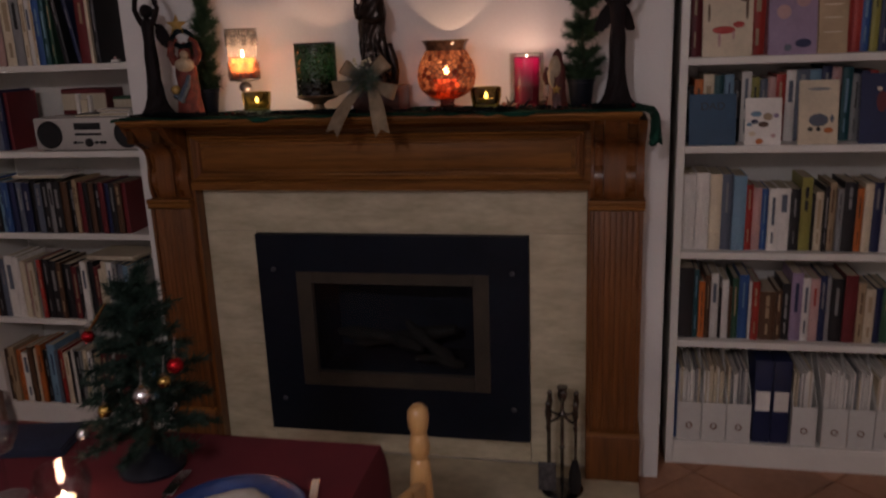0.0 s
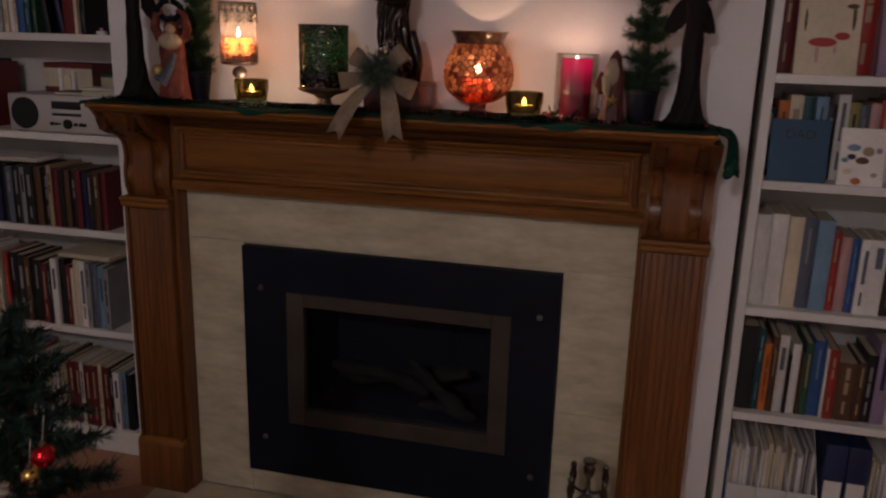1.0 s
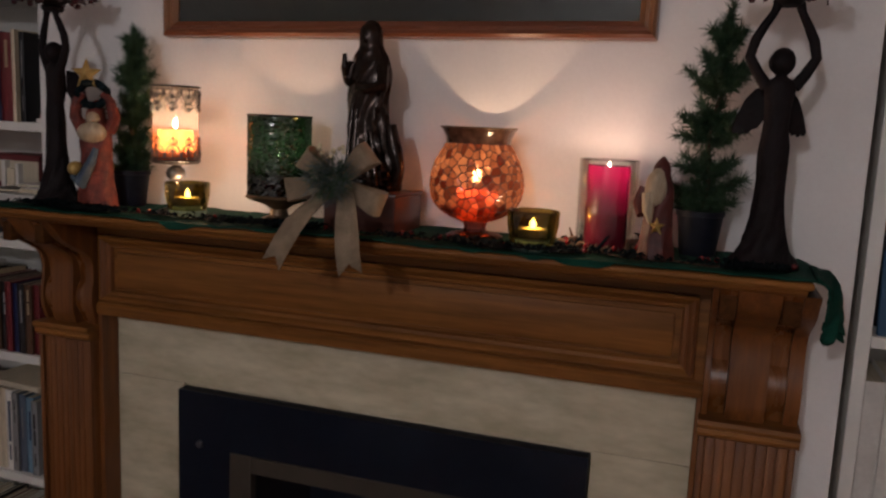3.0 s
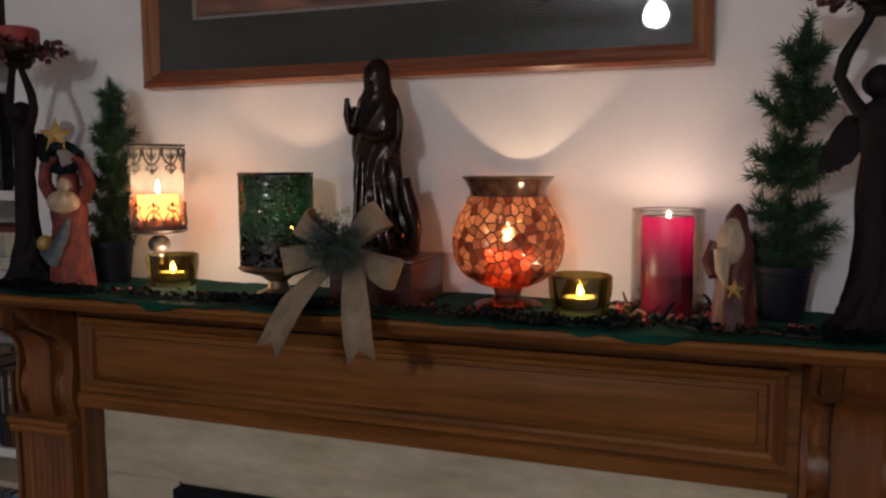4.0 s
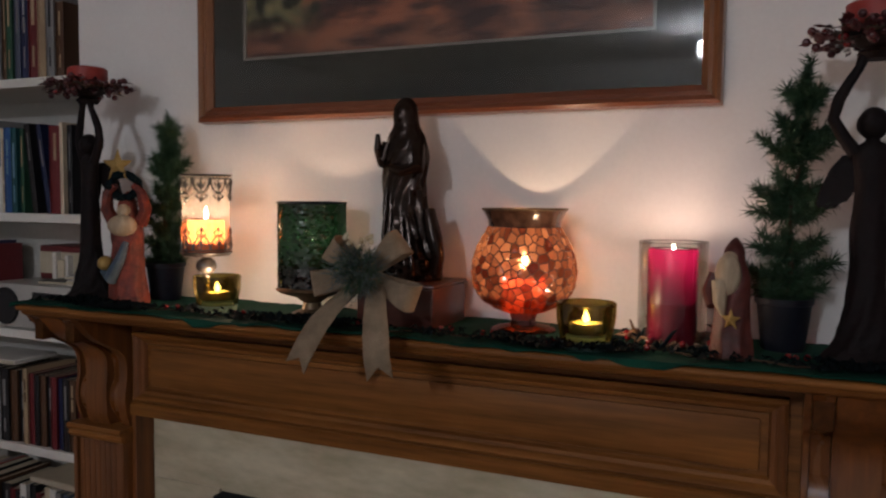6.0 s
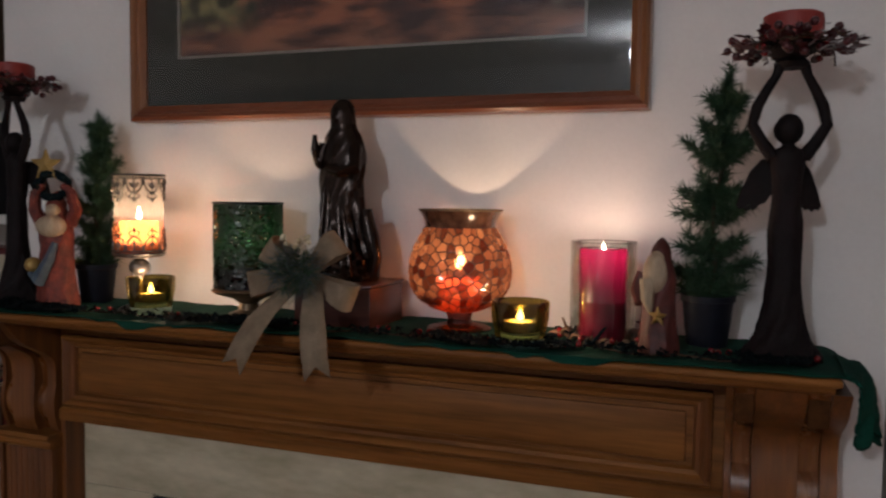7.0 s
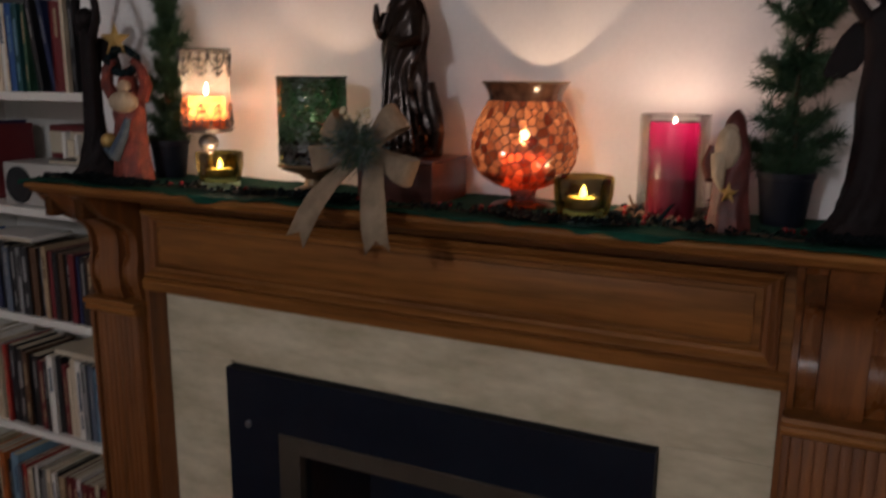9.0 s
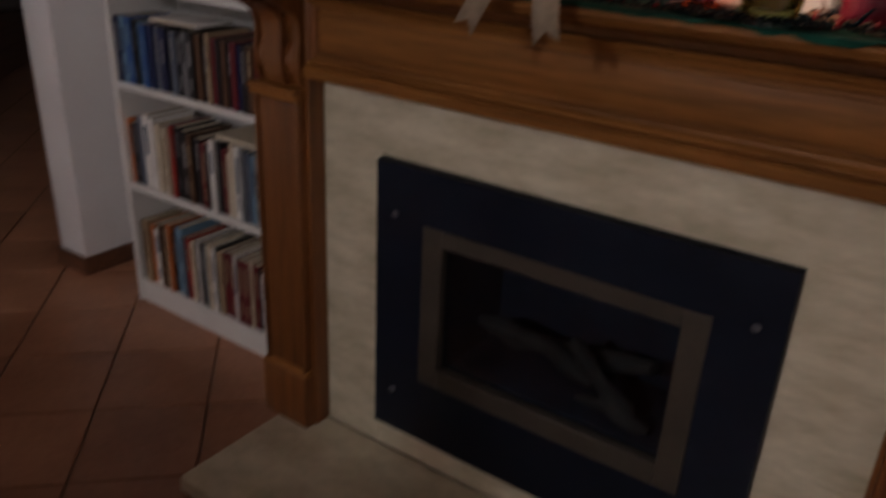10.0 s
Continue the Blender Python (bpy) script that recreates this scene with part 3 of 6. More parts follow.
picture_card(1.342, RIGHT[3], 0.118, 0.205, CY, "cream", [(0.5, 0.38, 0.5, 0.2, "slate"), (0.3, 0.24, 0.14, 0.07, "black"), (0.5, 0.24, 0.12, 0.07, "black"), (0.76, 0.22, 0.24, 0.09, "orange"),
             (0.84, 0.4, 0.1, 0.12, "slate"), (0.5, 0.86, 0.6, 0.05, "grey")], "cream picture book with a dark photograph on its cover")
picture_card(1.522, RIGHT[3], 0.16, 0.222, CY, "navy", [(0.4, 0.6, 0.2, 0.3, "maroon"), (0.35, 0.78, 0.1, 0.06, "cream")], "dark navy picture book standing face out")
picture_card(1.033, RIGHT[4], 0.152, 0.200, CY, "cream", [(0.42, 0.42, 0.46, 0.12, "red"), (0.72, 0.5, 0.24, 0.1, "red"), (0.34, 0.28, 0.06, 0.26, "pink"), (0.62, 0.34, 0.05, 0.14, "pink"),
             (0.12, 0.7, 0.05, 0.3, "brown"), (0.88, 0.74, 0.06, 0.34, "brown"), (0.84, 0.88, 0.2, 0.06, "brown")], "cream picture book with a red animal drawing")
picture_card(1.234, RIGHT[4], 0.142, 0.222, CY, "lilac", [(0.72, 0.16, 0.34, 0.12, "navy"), (0.4, 0.1, 0.16, 0.1, "slate"), (0.3, 0.6, 0.3, 0.2, "pink"), (0.7, 0.75, 0.3, 0.18, "pink")],
             "lilac watercolour card standing face out")
picture_card(1.379, RIGHT[4], 0.086, 0.222, CY, "tan", [(0.5, 0.68, 0.7, 0.02, "cream"), (0.5, 0.5, 0.7, 0.02, "cream"), (0.5, 0.3, 0.7, 0.02, "cream")], "tan gold-ruled book standing face out")

FILEBOX = material("white_card_file", (0.58, 0.57, 0.54), (0.68, 0.67, 0.63), 0.6, 5, 0.04)


def magazine_file(x, seed):
    r = random.Random(seed)
    ob = thing("magazine_file", (x, SHELFY + 0.012, RIGHT[0]), "white card magazine file stuffed with pale magazines", "magazine file", "magazine files on the bottom shelf")
    w, d, hf, hb, c = 0.083, 0.245, 0.150, 0.30, 0.0025
    part("front", boxed(0, w, 0, c, 0, hf, 0.0006, 1), FILEBOX, ob)
    for sx in (0, w - c):
        bm = bmesh.new()
        pts = [(c, 0), (d, 0), (d, hb), (d * 0.62, hb), (c, hf)]
        lo = [bm.verts.new((sx, a, b)) for a, b in pts]
        hi = [bm.verts.new((sx + c, a, b)) for a, b in pts]
        for i in range(5):
            j = (i + 1) % 5
            bm.faces.new((lo[i], lo[j], hi[j], hi[i]))
        bm.faces.new(lo[::-1])
        bm.faces.new(hi)
        bmesh.ops.recalc_face_normals(bm, faces=bm.faces[:])
        part("side", bm, FILEBOX, ob, smooth=False)
    part("back", boxed(c, w - c, d - c, d, c, hb), FILEBOX, ob)
    part("base", boxed(c, w - c, c, d, 0, c), FILEBOX, ob)
    ring = lathe(bmesh.new(), [(0.0075, 0), (0.012, 0), (0.012, 0.003), (0.0075, 0.003), (0.0075, 0)], 20, hollow=True)
    bmesh.ops.rotate(ring, verts=ring.verts[:], matrix=Matrix.Rotation(radians(90), 3, "X"))
    bmesh.ops.translate(ring, verts=ring.verts[:], vec=(w / 2, 0, 0.06))
    part("finger_ring", ring, STEEL, ob, "small metal finger ring")
    x = 0.005
    while x < w - 0.01:
        t = r.uniform(0.004, 0.010)
        if x + t > w - 0.004:
            break
        part("magazine", boxed(x, x + t, 0.02 + r.uniform(0, 0.02), d - 0.01, 0.004, r.uniform(0.25, 0.283), 0.0006, 1),
             COVER[r.choice("white white cream grey white white cream".split())], ob)
        x += t + 0.0008
    return ob


for k, x in enumerate((1.002, 1.087, 1.172, 1.392, 1.492, 1.578, 1.664, 1.75)):
    magazine_file(x, k + 3)
for k, x in enumerate((1.262, 1.324)):
    ob = thing("ring_binder", (x, SHELFY + 0.02, RIGHT[0]), "navy ring binder with a blank white spine label", "binder", "ring binders on the bottom shelf")
    part("cover", boxed(0, 0.06, 0, 0.24, 0, 0.315, 0.003), COVER["navy"], ob)
    part("spine_label", boxed(0.006, 0.054, -0.002, 0.001, 0.125, 0.2, 0.0004, 1), COVER["white"], ob, "blank white label")
book(0.9915, RIGHT[0], 0.009, 0.29, 0.2, "blue", SHELFY + 0.03, 0, G)

# left bookcase
LY, LX = SHELFY + 0.014, -1.778
row(LX, LEFT[0], "brown tan orange:24 white brown:26:250 cream:18:240 orange:24:262 black:22:236 sky:38:264 slate:16:240 red:18:240 cream:24:230 black:16:236 white:12:250 black:24:240 grey:14:246 cream:20:250 white:16:240 "
    "black:14:246 tan:24:236 maroon:28:240 maroon:28:244 white:14:246 maroon:30:238 maroon:26:240 cream:14:246 maroon:28:236 black:20:230 white:24:226 sky:20:230 black:24:220", LY, G, 0.22, 0.25, limit=-0.968)
row(LX, LEFT[1], "orange:20:232 black:34:222 slate:24:250 white:40:262 white:30:258 cream:24:240 pink:16:236 cream:26:238 grey:14:250 red:16:250 black:30:252 black:36:246 brown:20:240 black:44:232 maroon:26:224 black:18:222 white:26:246 "
    "black:24:244 maroon:18:224 cream:14:214 cream:22:246 white:26:244 grey:20:240 slate:24:236 sky:26:230 grey:22:226", LY, G, limit=-0.968)
row(LX, LEFT[2], "navy:30:216 sky:26:220 blue:34:220 black:20:212 sky:22:208 blue:30:206 navy:28:206 slate:24:204 navy:34:202 black:30:210 slate:26:200 black:28:206 grey:20:202 black:34:210 brown:28:206 black:26:208 tan:16:216 "
    "maroon:24:204 black:20:202 brown:22:202 black:24:200 maroon:22:204 navy:20:200 black:24:202 brown:24:202 maroon:20:202", LY, G, limit=-0.968)
row(LX, LEFT[4], "sky:24 cream:20 tan:30 orange:26:230 white:24:262 tan:30:262 cream:30:260 grey:40:268 pink:30:262 cream:46:266 grey:40:262 cream:18:240 white:18:238 cream:14:236 blue:28:238 teal:22:236 green:14:234 "
    "black:20:248:-7 navy:16:246:-9 maroon:44:238 cream:12:246 black:18:240", LY, G, limit=-0.985)
row(LX, LEFT[5], "tan:30 grey:24 white:40:250 grey:44:246 maroon:18:252 orange:16:256 red:20:250 sky:14:262 navy:44:268 grey:22:270 grey:22:270 grey:22:266 grey:22:270 tan:22:266 grey:20:268 brown:22:262 green:24:268 slate:26:262 navy:34:262 maroon:40:262 tan:30 grey:30 brown:30", LY, G, limit=-0.975)
row(LX, LEFT[3], "slate:26:222 navy:24:226 white:26:214 black:30:232 grey:20:220 slate:30:226 navy:22:236 maroon:16:226", LY + 0.03, G, limit=-1.46)

# papers and small boxes on the stereo
SILVER = material("silver_plastic", (0.50, 0.49, 0.46), (0.58, 0.57, 0.54), 0.35, 4, 0.01, metal=0.25)
MESHBLACK = material("speaker_cloth", (0.008, 0.008, 0.010), (0.02, 0.02, 0.022), 0.8, 300, 0.2)
st = thing("stereo", (-1.212, SHELFY + 0.005, LEFT[3]), "silver micro stereo with two round black speakers", "stereo")
SW, SH = 0.232, 0.128
body = part("body", boxed(-SW, SW, 0.004, 0.2, 0.004, SH, 0.006), SILVER, st)
for sx in (-0.165, 0.165):
    cone = lathe(bmesh.new(), [(0.0, 0.004), (0.012, 0.006), (0.03, 0.0022), (0.044, 0.003), (0.049, 0.006), (0.053, 0.003), (0.053, -0.004)], 32)
    bmesh.ops.rotate(cone, verts=cone.verts[:], matrix=Matrix.Rotation(radians(90), 3, "X"))
    bmesh.ops.translate(cone, verts=cone.verts[:], vec=(sx, 0.0025, 0.064))
    part("speaker", cone, MESHBLACK, st, "round black speaker cone")
part("display", boxed(-0.056, 0.056, 0.001, 0.006, 0.082, 0.108, 0.001), MESHBLACK, body, "dark display window")
part("disc_slot", boxed(-0.056, 0.056, 0.001, 0.006, 0.06, 0.069, 0.001), MESHBLACK, body, "dark disc slot")
for kx, kr in ((-0.058, 0.006), (-0.042, 0.004), (-0.028, 0.003), (0.002, 0.0165), (0.034, 0.006), (0.054, 0.006), (0.068, 0.006)):
    knob = lathe(bmesh.new(), [(kr, 0), (kr, 0.006), (kr * 0.85, 0.009), (0, 0.009)], 16)
    bmesh.ops.rotate(knob, verts=knob.verts[:], matrix=Matrix.Rotation(radians(90), 3, "X"))
    bmesh.ops.translate(knob, verts=knob.verts[:], vec=(kx, 0.004, 0.033))
    part("knob", knob, MESHBLACK, body)
for fx in (-0.2, 0.2):
    part("foot", boxed(fx - 0.015, fx + 0.015, 0.02, 0.05, 0, 0.0045), MESHBLACK, st)


def flat_thing(name, x, y, z, w, d, h, hue, label, category, turn=0.0):
    ob = thing(name, (x, y, z), label, category, turn=turn)
    part("cover", boxed(-w / 2, w / 2, -d / 2, d / 2, 0, h, min(0.003, h * 0.2), 1), COVER[hue], ob)
    part("page_block", boxed(-w / 2 + 0.003, w / 2 - 0.003, -d / 2 - 0.0012, -d / 2 + 0.002, h * 0.18, h * 0.82), PAGES, ob, smooth=False)
    return ob


flat_thing("closed_book", -1.47, SHELFY + 0.085, LEFT[2] + 0.2205, 0.22, 0.15, 0.014, "white", "thin white-edged paperback lying across the other books", "book", 2)
flat_thing("closed_book", -1.20, SHELFY + 0.10, LEFT[1] + 0.2527, 0.22, 0.17, 0.018, "cream", "cream hardback lying flat on a row of books", "book", -3)
S0 = LEFT[3] + SH + 0.0005
flat_thing("closed_book", -1.22, SHELFY + 0.10, S0, 0.12, 0.13, 0.010, "black", "thin black book lying flat on the stereo", "book", 6)
flat_thing("paper_stack", -1.10, SHELFY + 0.09, S0, 0.13, 0.12, 0.016, "white", "loose white paper stack on the stereo", "papers", -5)
flat_thing("paper_stack", -1.13, SHELFY + 0.10, S0 + 0.0165, 0.13, 0.09, 0.008, "white", "thin white paper stack lying askew", "papers", 9)
for x, w, h, hue in ((-1.325, 0.016, 0.083, "white"), (-1.305, 0.03, 0.06, "cream"), (-1.272, 0.012, 0.075, "white")):
    ob = thing("small_box", (x, SHELFY + 0.12, S0), f"{hue} small card box standing on the stereo", "box")
    part("carton", boxed(0, w, 0, 0.05, 0, h, 0.002, 1), COVER[hue], ob)
flat_thing("closed_book", -1.30, SHELFY + 0.2, S0, 0.2, 0.12, 0.10, "maroon", "dark maroon case behind the boxes", "case")
flat_thing("green_box", -1.13, SHELFY + 0.22, S0, 0.14, 0.08, 0.065, "green", "dull green box at the shelf's back", "box")
ob = thing("small_box", (-0.985, SHELFY + 0.03, LEFT[4]), "little gold and black box beside books", "box")
part("carton", boxed(0, 0.022, 0, 0.03, 0, 0.03, 0.002, 1), COVER["olive"], ob)
part("lid", boxed(0.0, 0.021, 0, 0.03, 0.0302, 0.06, 0.006), COVER["black"], ob, "rounded black lid")
ob = thing("small_box", (-1.072, SHELFY + 0.006, LEFT[4]), "tiny white pebble-shaped box on the shelf edge", "box")
part("carton", boxed(0, 0.03, 0, 0.02, 0, 0.012, 0.003), COVER["white"], ob)
part("lid", boxed(0.01, 0.02, 0.004, 0.015, 0.0122, 0.022, 0.003), COVER["pink"], ob, "small pink knob lid")

CLEAR = clear_glass("clear_glass", (0.97, 0.97, 0.96))
PANE = clear_glass("picture_glass", (0.96, 0.96, 0.96), 0.015, 0.05, 0.3)
TABLEGLASS = clear_glass("table_glass", (0.97, 0.97, 0.97), 0.02, 0.15, 0.5)
BASEGLASS = stained_glass("thick_base_glass", (0.72, 0.90, 0.90), (0.84, 0.97, 0.97), 0.10, 0.15, 0.1)
FROST = stained_glass("lit_lantern_glass", (0.95, 0.88, 0.80), (0.98, 0.93, 0.86), 0.78, 0.04, 0.1)
OLIVE_GLASS = clear_glass("olive_glass", (0.50, 0.45, 0.20), 0.05, 0.3)


def mosaic_glass(name, a, b):
    """Thin tinted shards, each its own tone: light goes on mostly forwards through the rippled glass, with a wet shine."""
    m, nodes, link, out = shader(name)
    info, tint = nodes.new("ShaderNodeObjectInfo"), nodes.new("ShaderNodeMix")
    tint.data_type = "RGBA"
    tint.inputs[6].default_value, tint.inputs[7].default_value = (*a, 1), (*b, 1)
    link(info.outputs["Random"], tint.inputs[0])
    ahead, thru, open_, shine = (nodes.new("ShaderNodeBsdf" + k) for k in ("Refraction", "Translucent", "Transparent", "Glossy"))
    for n in (ahead, thru, open_):
        link(tint.outputs[2], n.inputs["Color"])
    ahead.inputs["Roughness"].default_value, ahead.inputs["IOR"].default_value = 0.42, 1.12
    shine.inputs["Roughness"].default_value = 0.15
    last = ahead
    for n, share in ((thru, 0.30), (open_, 0.45), (shine, 0.07)):
        mix = nodes.new("ShaderNodeMixShader")
        mix.inputs[0].default_value = share
        link(last.outputs[0], mix.inputs[1])
        link(n.outputs[0], mix.inputs[2])
        last = mix
    link(last.outputs[0], out.inputs[0])
    return m


AMBER = mosaic_glass("amber_mosaic_glass", (0.13, 0.024, 0.012), (0.72, 0.33, 0.155))
EMERALD = stained_glass("dark_green_crackle_glass", (0.0004, 0.0012, 0.0009), (0.0036, 0.0150, 0.0070), 0.32, 0.075, 0.05, 60, True)
SMOKED = material("dark_mosaic_band", (0.05, 0.02, 0.012), (0.14, 0.07, 0.04), 0.15, 60, 0.2, coat=0.6)
BOWLGROUT = material("mosaic_grout", (0.030, 0.013, 0.009), (0.06, 0.026, 0.018), 0.8, 40, 0.1)
ROSEGLASS = clear_glass("rose_glass_foot", (0.52, 0.30, 0.28), 0.1, 0.3)
ORANGESHELL = stained_glass("orange_wax", (0.42, 0.045, 0.010), (0.52, 0.07, 0.016), 0.0, 0.03, 0.4)
IVORYWAX = stained_glass("ivory_wax", (0.58, 0.165, 0.050), (0.70, 0.235, 0.080), 0.06, 0.03, 0.4)
REDWAX = material("crimson_candle_wax", (0.085, 0.002, 0.012), (0.13, 0.004, 0.019), 0.5, 12, 0.02, spec=0.12)
REDSHELL = stained_glass("thin_crimson_wax", (0.075, 0.0010, 0.016), (0.10, 0.0020, 0.022), 0.0, 0.05, 0.4)
BRICKWAX = material("old_red_candle_wax", (0.22, 0.022, 0.02), (0.30, 0.04, 0.03), 0.5, 20, 0.1)
FLAMEMAT = glowing("candle_flame", (1.0, 0.80, 0.50), 30)
MELT = material("molten_wax", (0.93, 0.80, 0.56), (0.96, 0.86, 0.66), 0.15, 20, 0.0)
ALUMINIUM = material("tealight_cup", (0.6, 0.6, 0.6), (0.75, 0.75, 0.75), 0.3, 30, 0.02, metal=1)
BRONZE = material("polished_dark_bronze", (0.010, 0.006, 0.0045), (0.032, 0.017, 0.011), 0.24, 14, 0.6, metal=0.55, fine=70)
DARKRESIN = material("dark_brown_resin", (0.004, 0.0028, 0.0034), (0.012, 0.007, 0.0075), 0.68, 26, 1.0, fine=80, spec=0.22)
IRON = material("pewter_filigree", (0.10, 0.09, 0.085), (0.20, 0.18, 0.165), 0.42, 40, 0.2, metal=0.8)
FELT = material("green_felt", (0.003, 0.030, 0.019), (0.009, 0.060, 0.038), 0.95, 12, 0.5, fine=260, spec=0.2)
LEAFDARK = material("dark_garland_leaf", (0.002, 0.004, 0.006), (0.005, 0.011, 0.013), 0.85, 30, 0.2, vary=0.3, spec=0.1)
BERRY = material("red_berry", (0.11, 0.006, 0.008), (0.20, 0.012, 0.014), 0.2, 20, 0.02, coat=0.5)
BERRYDARK = material("purple_berry", (0.035, 0.008, 0.012), (0.09, 0.015, 0.02), 0.3, 20, 0.02, coat=0.4)
NEEDLE = material("pine_needle", (0.012, 0.040, 0.018), (0.044, 0.092, 0.040), 0.6, 30, 0.0, vary=0.2)
FROSTED = material("frosted_needle", (0.008, 0.020, 0.022), (0.15, 0.19, 0.20), 0.3, 160, 0.0, coat=0.4)
TRUNK = material("bark", (0.03, 0.016, 0.009), (0.07, 0.04, 0.022), 0.85, 40, 0.5)
POT = material("dark_blue_pot", (0.004, 0.005, 0.010), (0.010, 0.012, 0.02), 0.5, 10, 0.05, spec=0.25)
BURLAP = material("burlap_ribbon", (0.17, 0.125, 0.080), (0.30, 0.23, 0.155), 0.95, 40, 0.7, fine=420)
ROBE = material("painted_red_robe", (0.040, 0.006, 0.005), (0.22, 0.036, 0.019), 0.55, 45, 0.9, fine=140)
ROBEDARK = material("dark_red_robe", (0.035, 0.006, 0.005), (0.11, 0.017, 0.011), 0.5, 25, 0.5, fine=90)
BEARD = material("painted_cream_beard", (0.27, 0.20, 0.125), (0.46, 0.37, 0.26), 0.6, 40, 0.6, stretch=(3, 3, 0.6))
GOLDPAINT = material("dull_gold_paint", (0.30, 0.19, 0.05), (0.46, 0.31, 0.10), 0.4, 30, 0.3, metal=0.4)
BLUEPAINT = material("painted_blue_sash", (0.03, 0.05, 0.08), (0.08, 0.11, 0.14), 0.6, 30, 0.3)
MAHOGANY = material("dark_red_wood", (0.035, 0.010, 0.008), (0.085, 0.026, 0.018), 0.35, 10, 0.1, stretch=(0.6, 6, 6), coat=0.3)
ANTLER = material("dry_brown_pod", (0.045, 0.025, 0.015), (0.17, 0.10, 0.055), 0.55, 30, 0.4)
PALEFOOT = material("antique_gold_foot", (0.10, 0.065, 0.035), (0.20, 0.14, 0.08), 0.4, 30, 0.3, metal=0.5)
FRAMEWOOD = material("cherry_picture_frame", (0.11, 0.030, 0.012), (0.24, 0.075, 0.030), 0.3, 6, 0.08, stretch=(0.5, 8, 8), coat=0.4)
FRAMEWOOD_Z = material("cherry_picture_frame_upright", (0.13, 0.050, 0.018), (0.26, 0.11, 0.042), 0.3, 6, 0.08, stretch=(8, 8, 0.5), coat=0.4)
MAT = material("charcoal_green_mount", (0.024, 0.028, 0.022), (0.034, 0.038, 0.031), 0.85, 30, 0.1)
MATEDGE = material("grey_mount_bevel", (0.20, 0.19, 0.17), (0.26, 0.25, 0.22), 0.8, 30, 0.05)

# ---- things on the mantel ----
def flame(parent, at, h=0.020, w=0.0042):
    bm = lathe(bmesh.new(), [(0.0, 0), (w * 0.7, h * 0.1), (w, h * 0.3), (w * 0.75, h * 0.55), (w * 0.3, h * 0.82), (0.0, h)], 12, at)
    return part("flame", bm, FLAMEMAT, parent, "small warm candle flame", clear=True)


def wick(parent, at):
    return part("wick", tube(bmesh.new(), [at, (at[0] + 0.001, at[1], at[2] + 0.008)], 0.0009, 6), MESHBLACK, parent, "burnt black wick")


# felt runner with a wavy front edge, hanging over both ends
def runner_edge(x):
    return -0.206 - 0.009 * math.sin(x * 21 + 1) - 0.006 * math.sin(x * 47)


runner = thing("table_runner", (0, 0, TOP), "dark green felt runner with a wavy lace edge on the mantel", "runner")
bm = bmesh.new()
cols, rows_n = 130, 14
grid = []
for i in range(cols + 1):
    x = -0.852 + 1.712 * i / cols
    edge = 0.003 + 0.006 * math.sin(x * 9 + 1) + 0.005 * math.sin(x * 23) + 0.003 * math.sin(x * 61) + 0.004 * noise.noise(Vector((x * 30, 0, 8)))
    back = max(0.0, edge)           # how far the edge stays behind the shelf's nosing
    hang = max(0.0, -edge) * 1.3    # or how far it hangs over it
    line = []
    for j in range(rows_n + 4):
        v = min(1, j / rows_n)
        y = 0.034 + (FRONT + back - 0.0025 - 0.034) * v
        z = 0.003 + 0.0035 * noise.noise(Vector((x * 9, y * 14, 2))) + 0.002 * noise.noise(Vector((x * 40, y * 40, 5)))
        over = max(0.0, x - 0.836)
        xx = x
        if over:
            xx, z = 0.836 + 0.02 * math.sin(min(1, over / 0.02) * 1.3), z - over * 0.5
        down = max(0, j - rows_n) / 3
        z = max(z, 0.0015) if not over else z
        if down:
            z, y = z - down * (0.001 + hang), y - 0.002 * down
        line.append(bm.verts.new((xx, y, z)))
    grid.append(line)
for i in range(cols):
    for j in range(rows_n + 3):
        bm.faces.new((grid[i][j], grid[i + 1][j], grid[i + 1][j + 1], grid[i][j + 1]))
bmesh.ops.recalc_face_normals(bm, faces=bm.faces[:])
if sum(f.normal.z for f in bm.faces) < 0:
    bmesh.ops.reverse_faces(bm, faces=bm.faces[:])
cloth = part("felt", bm, FELT, runner)
thick = cloth.modifiers.new("thickness", "SOLIDIFY")
thick.thickness, thick.offset = 0.0018, 1
# the end that hangs beside the shelf
bm = bmesh.new()
grid = []
for i in range(25):
    v = i / 24
    line = []
    for j in range(9):
        u = j / 8
        w = 0.022 + 0.125 * (1 - v)
        tooth = (0.006 * math.sin(v * 47) + 0.006 * math.sin(v * 113 + 1) + 0.004 * math.sin(v * 211)) * (2 * u - 1) ** 3
        x = 0.840 + 0.019 * min(1, 6 * v) + 0.002 * v + 0.035 * u * math.sin(1.57 * min(1, 1.6 * v)) + 0.005 * v * math.sin(u * 9 + v * 4)
        y = -0.222 + 0.05 * v + w * u + tooth + 0.005 * v * math.sin(v * 17 + u * 4)
        line.append(bm.verts.new((x, y, 0.0085 - 0.108 * v ** (1.05 + 0.6 * u) - 0.008 * v * math.sin(u * 7))))
    grid.append(line)
for i in range(24):
    for j in range(8):
        bm.faces.new((grid[i][j], grid[i + 1][j], grid[i + 1][j + 1], grid[i][j + 1]))
tail = part("hanging_end", bm, FELT, runner, "ragged felt end hanging beside the shelf")
tail.modifiers.new("thickness", "SOLIDIFY").thickness = 0.004
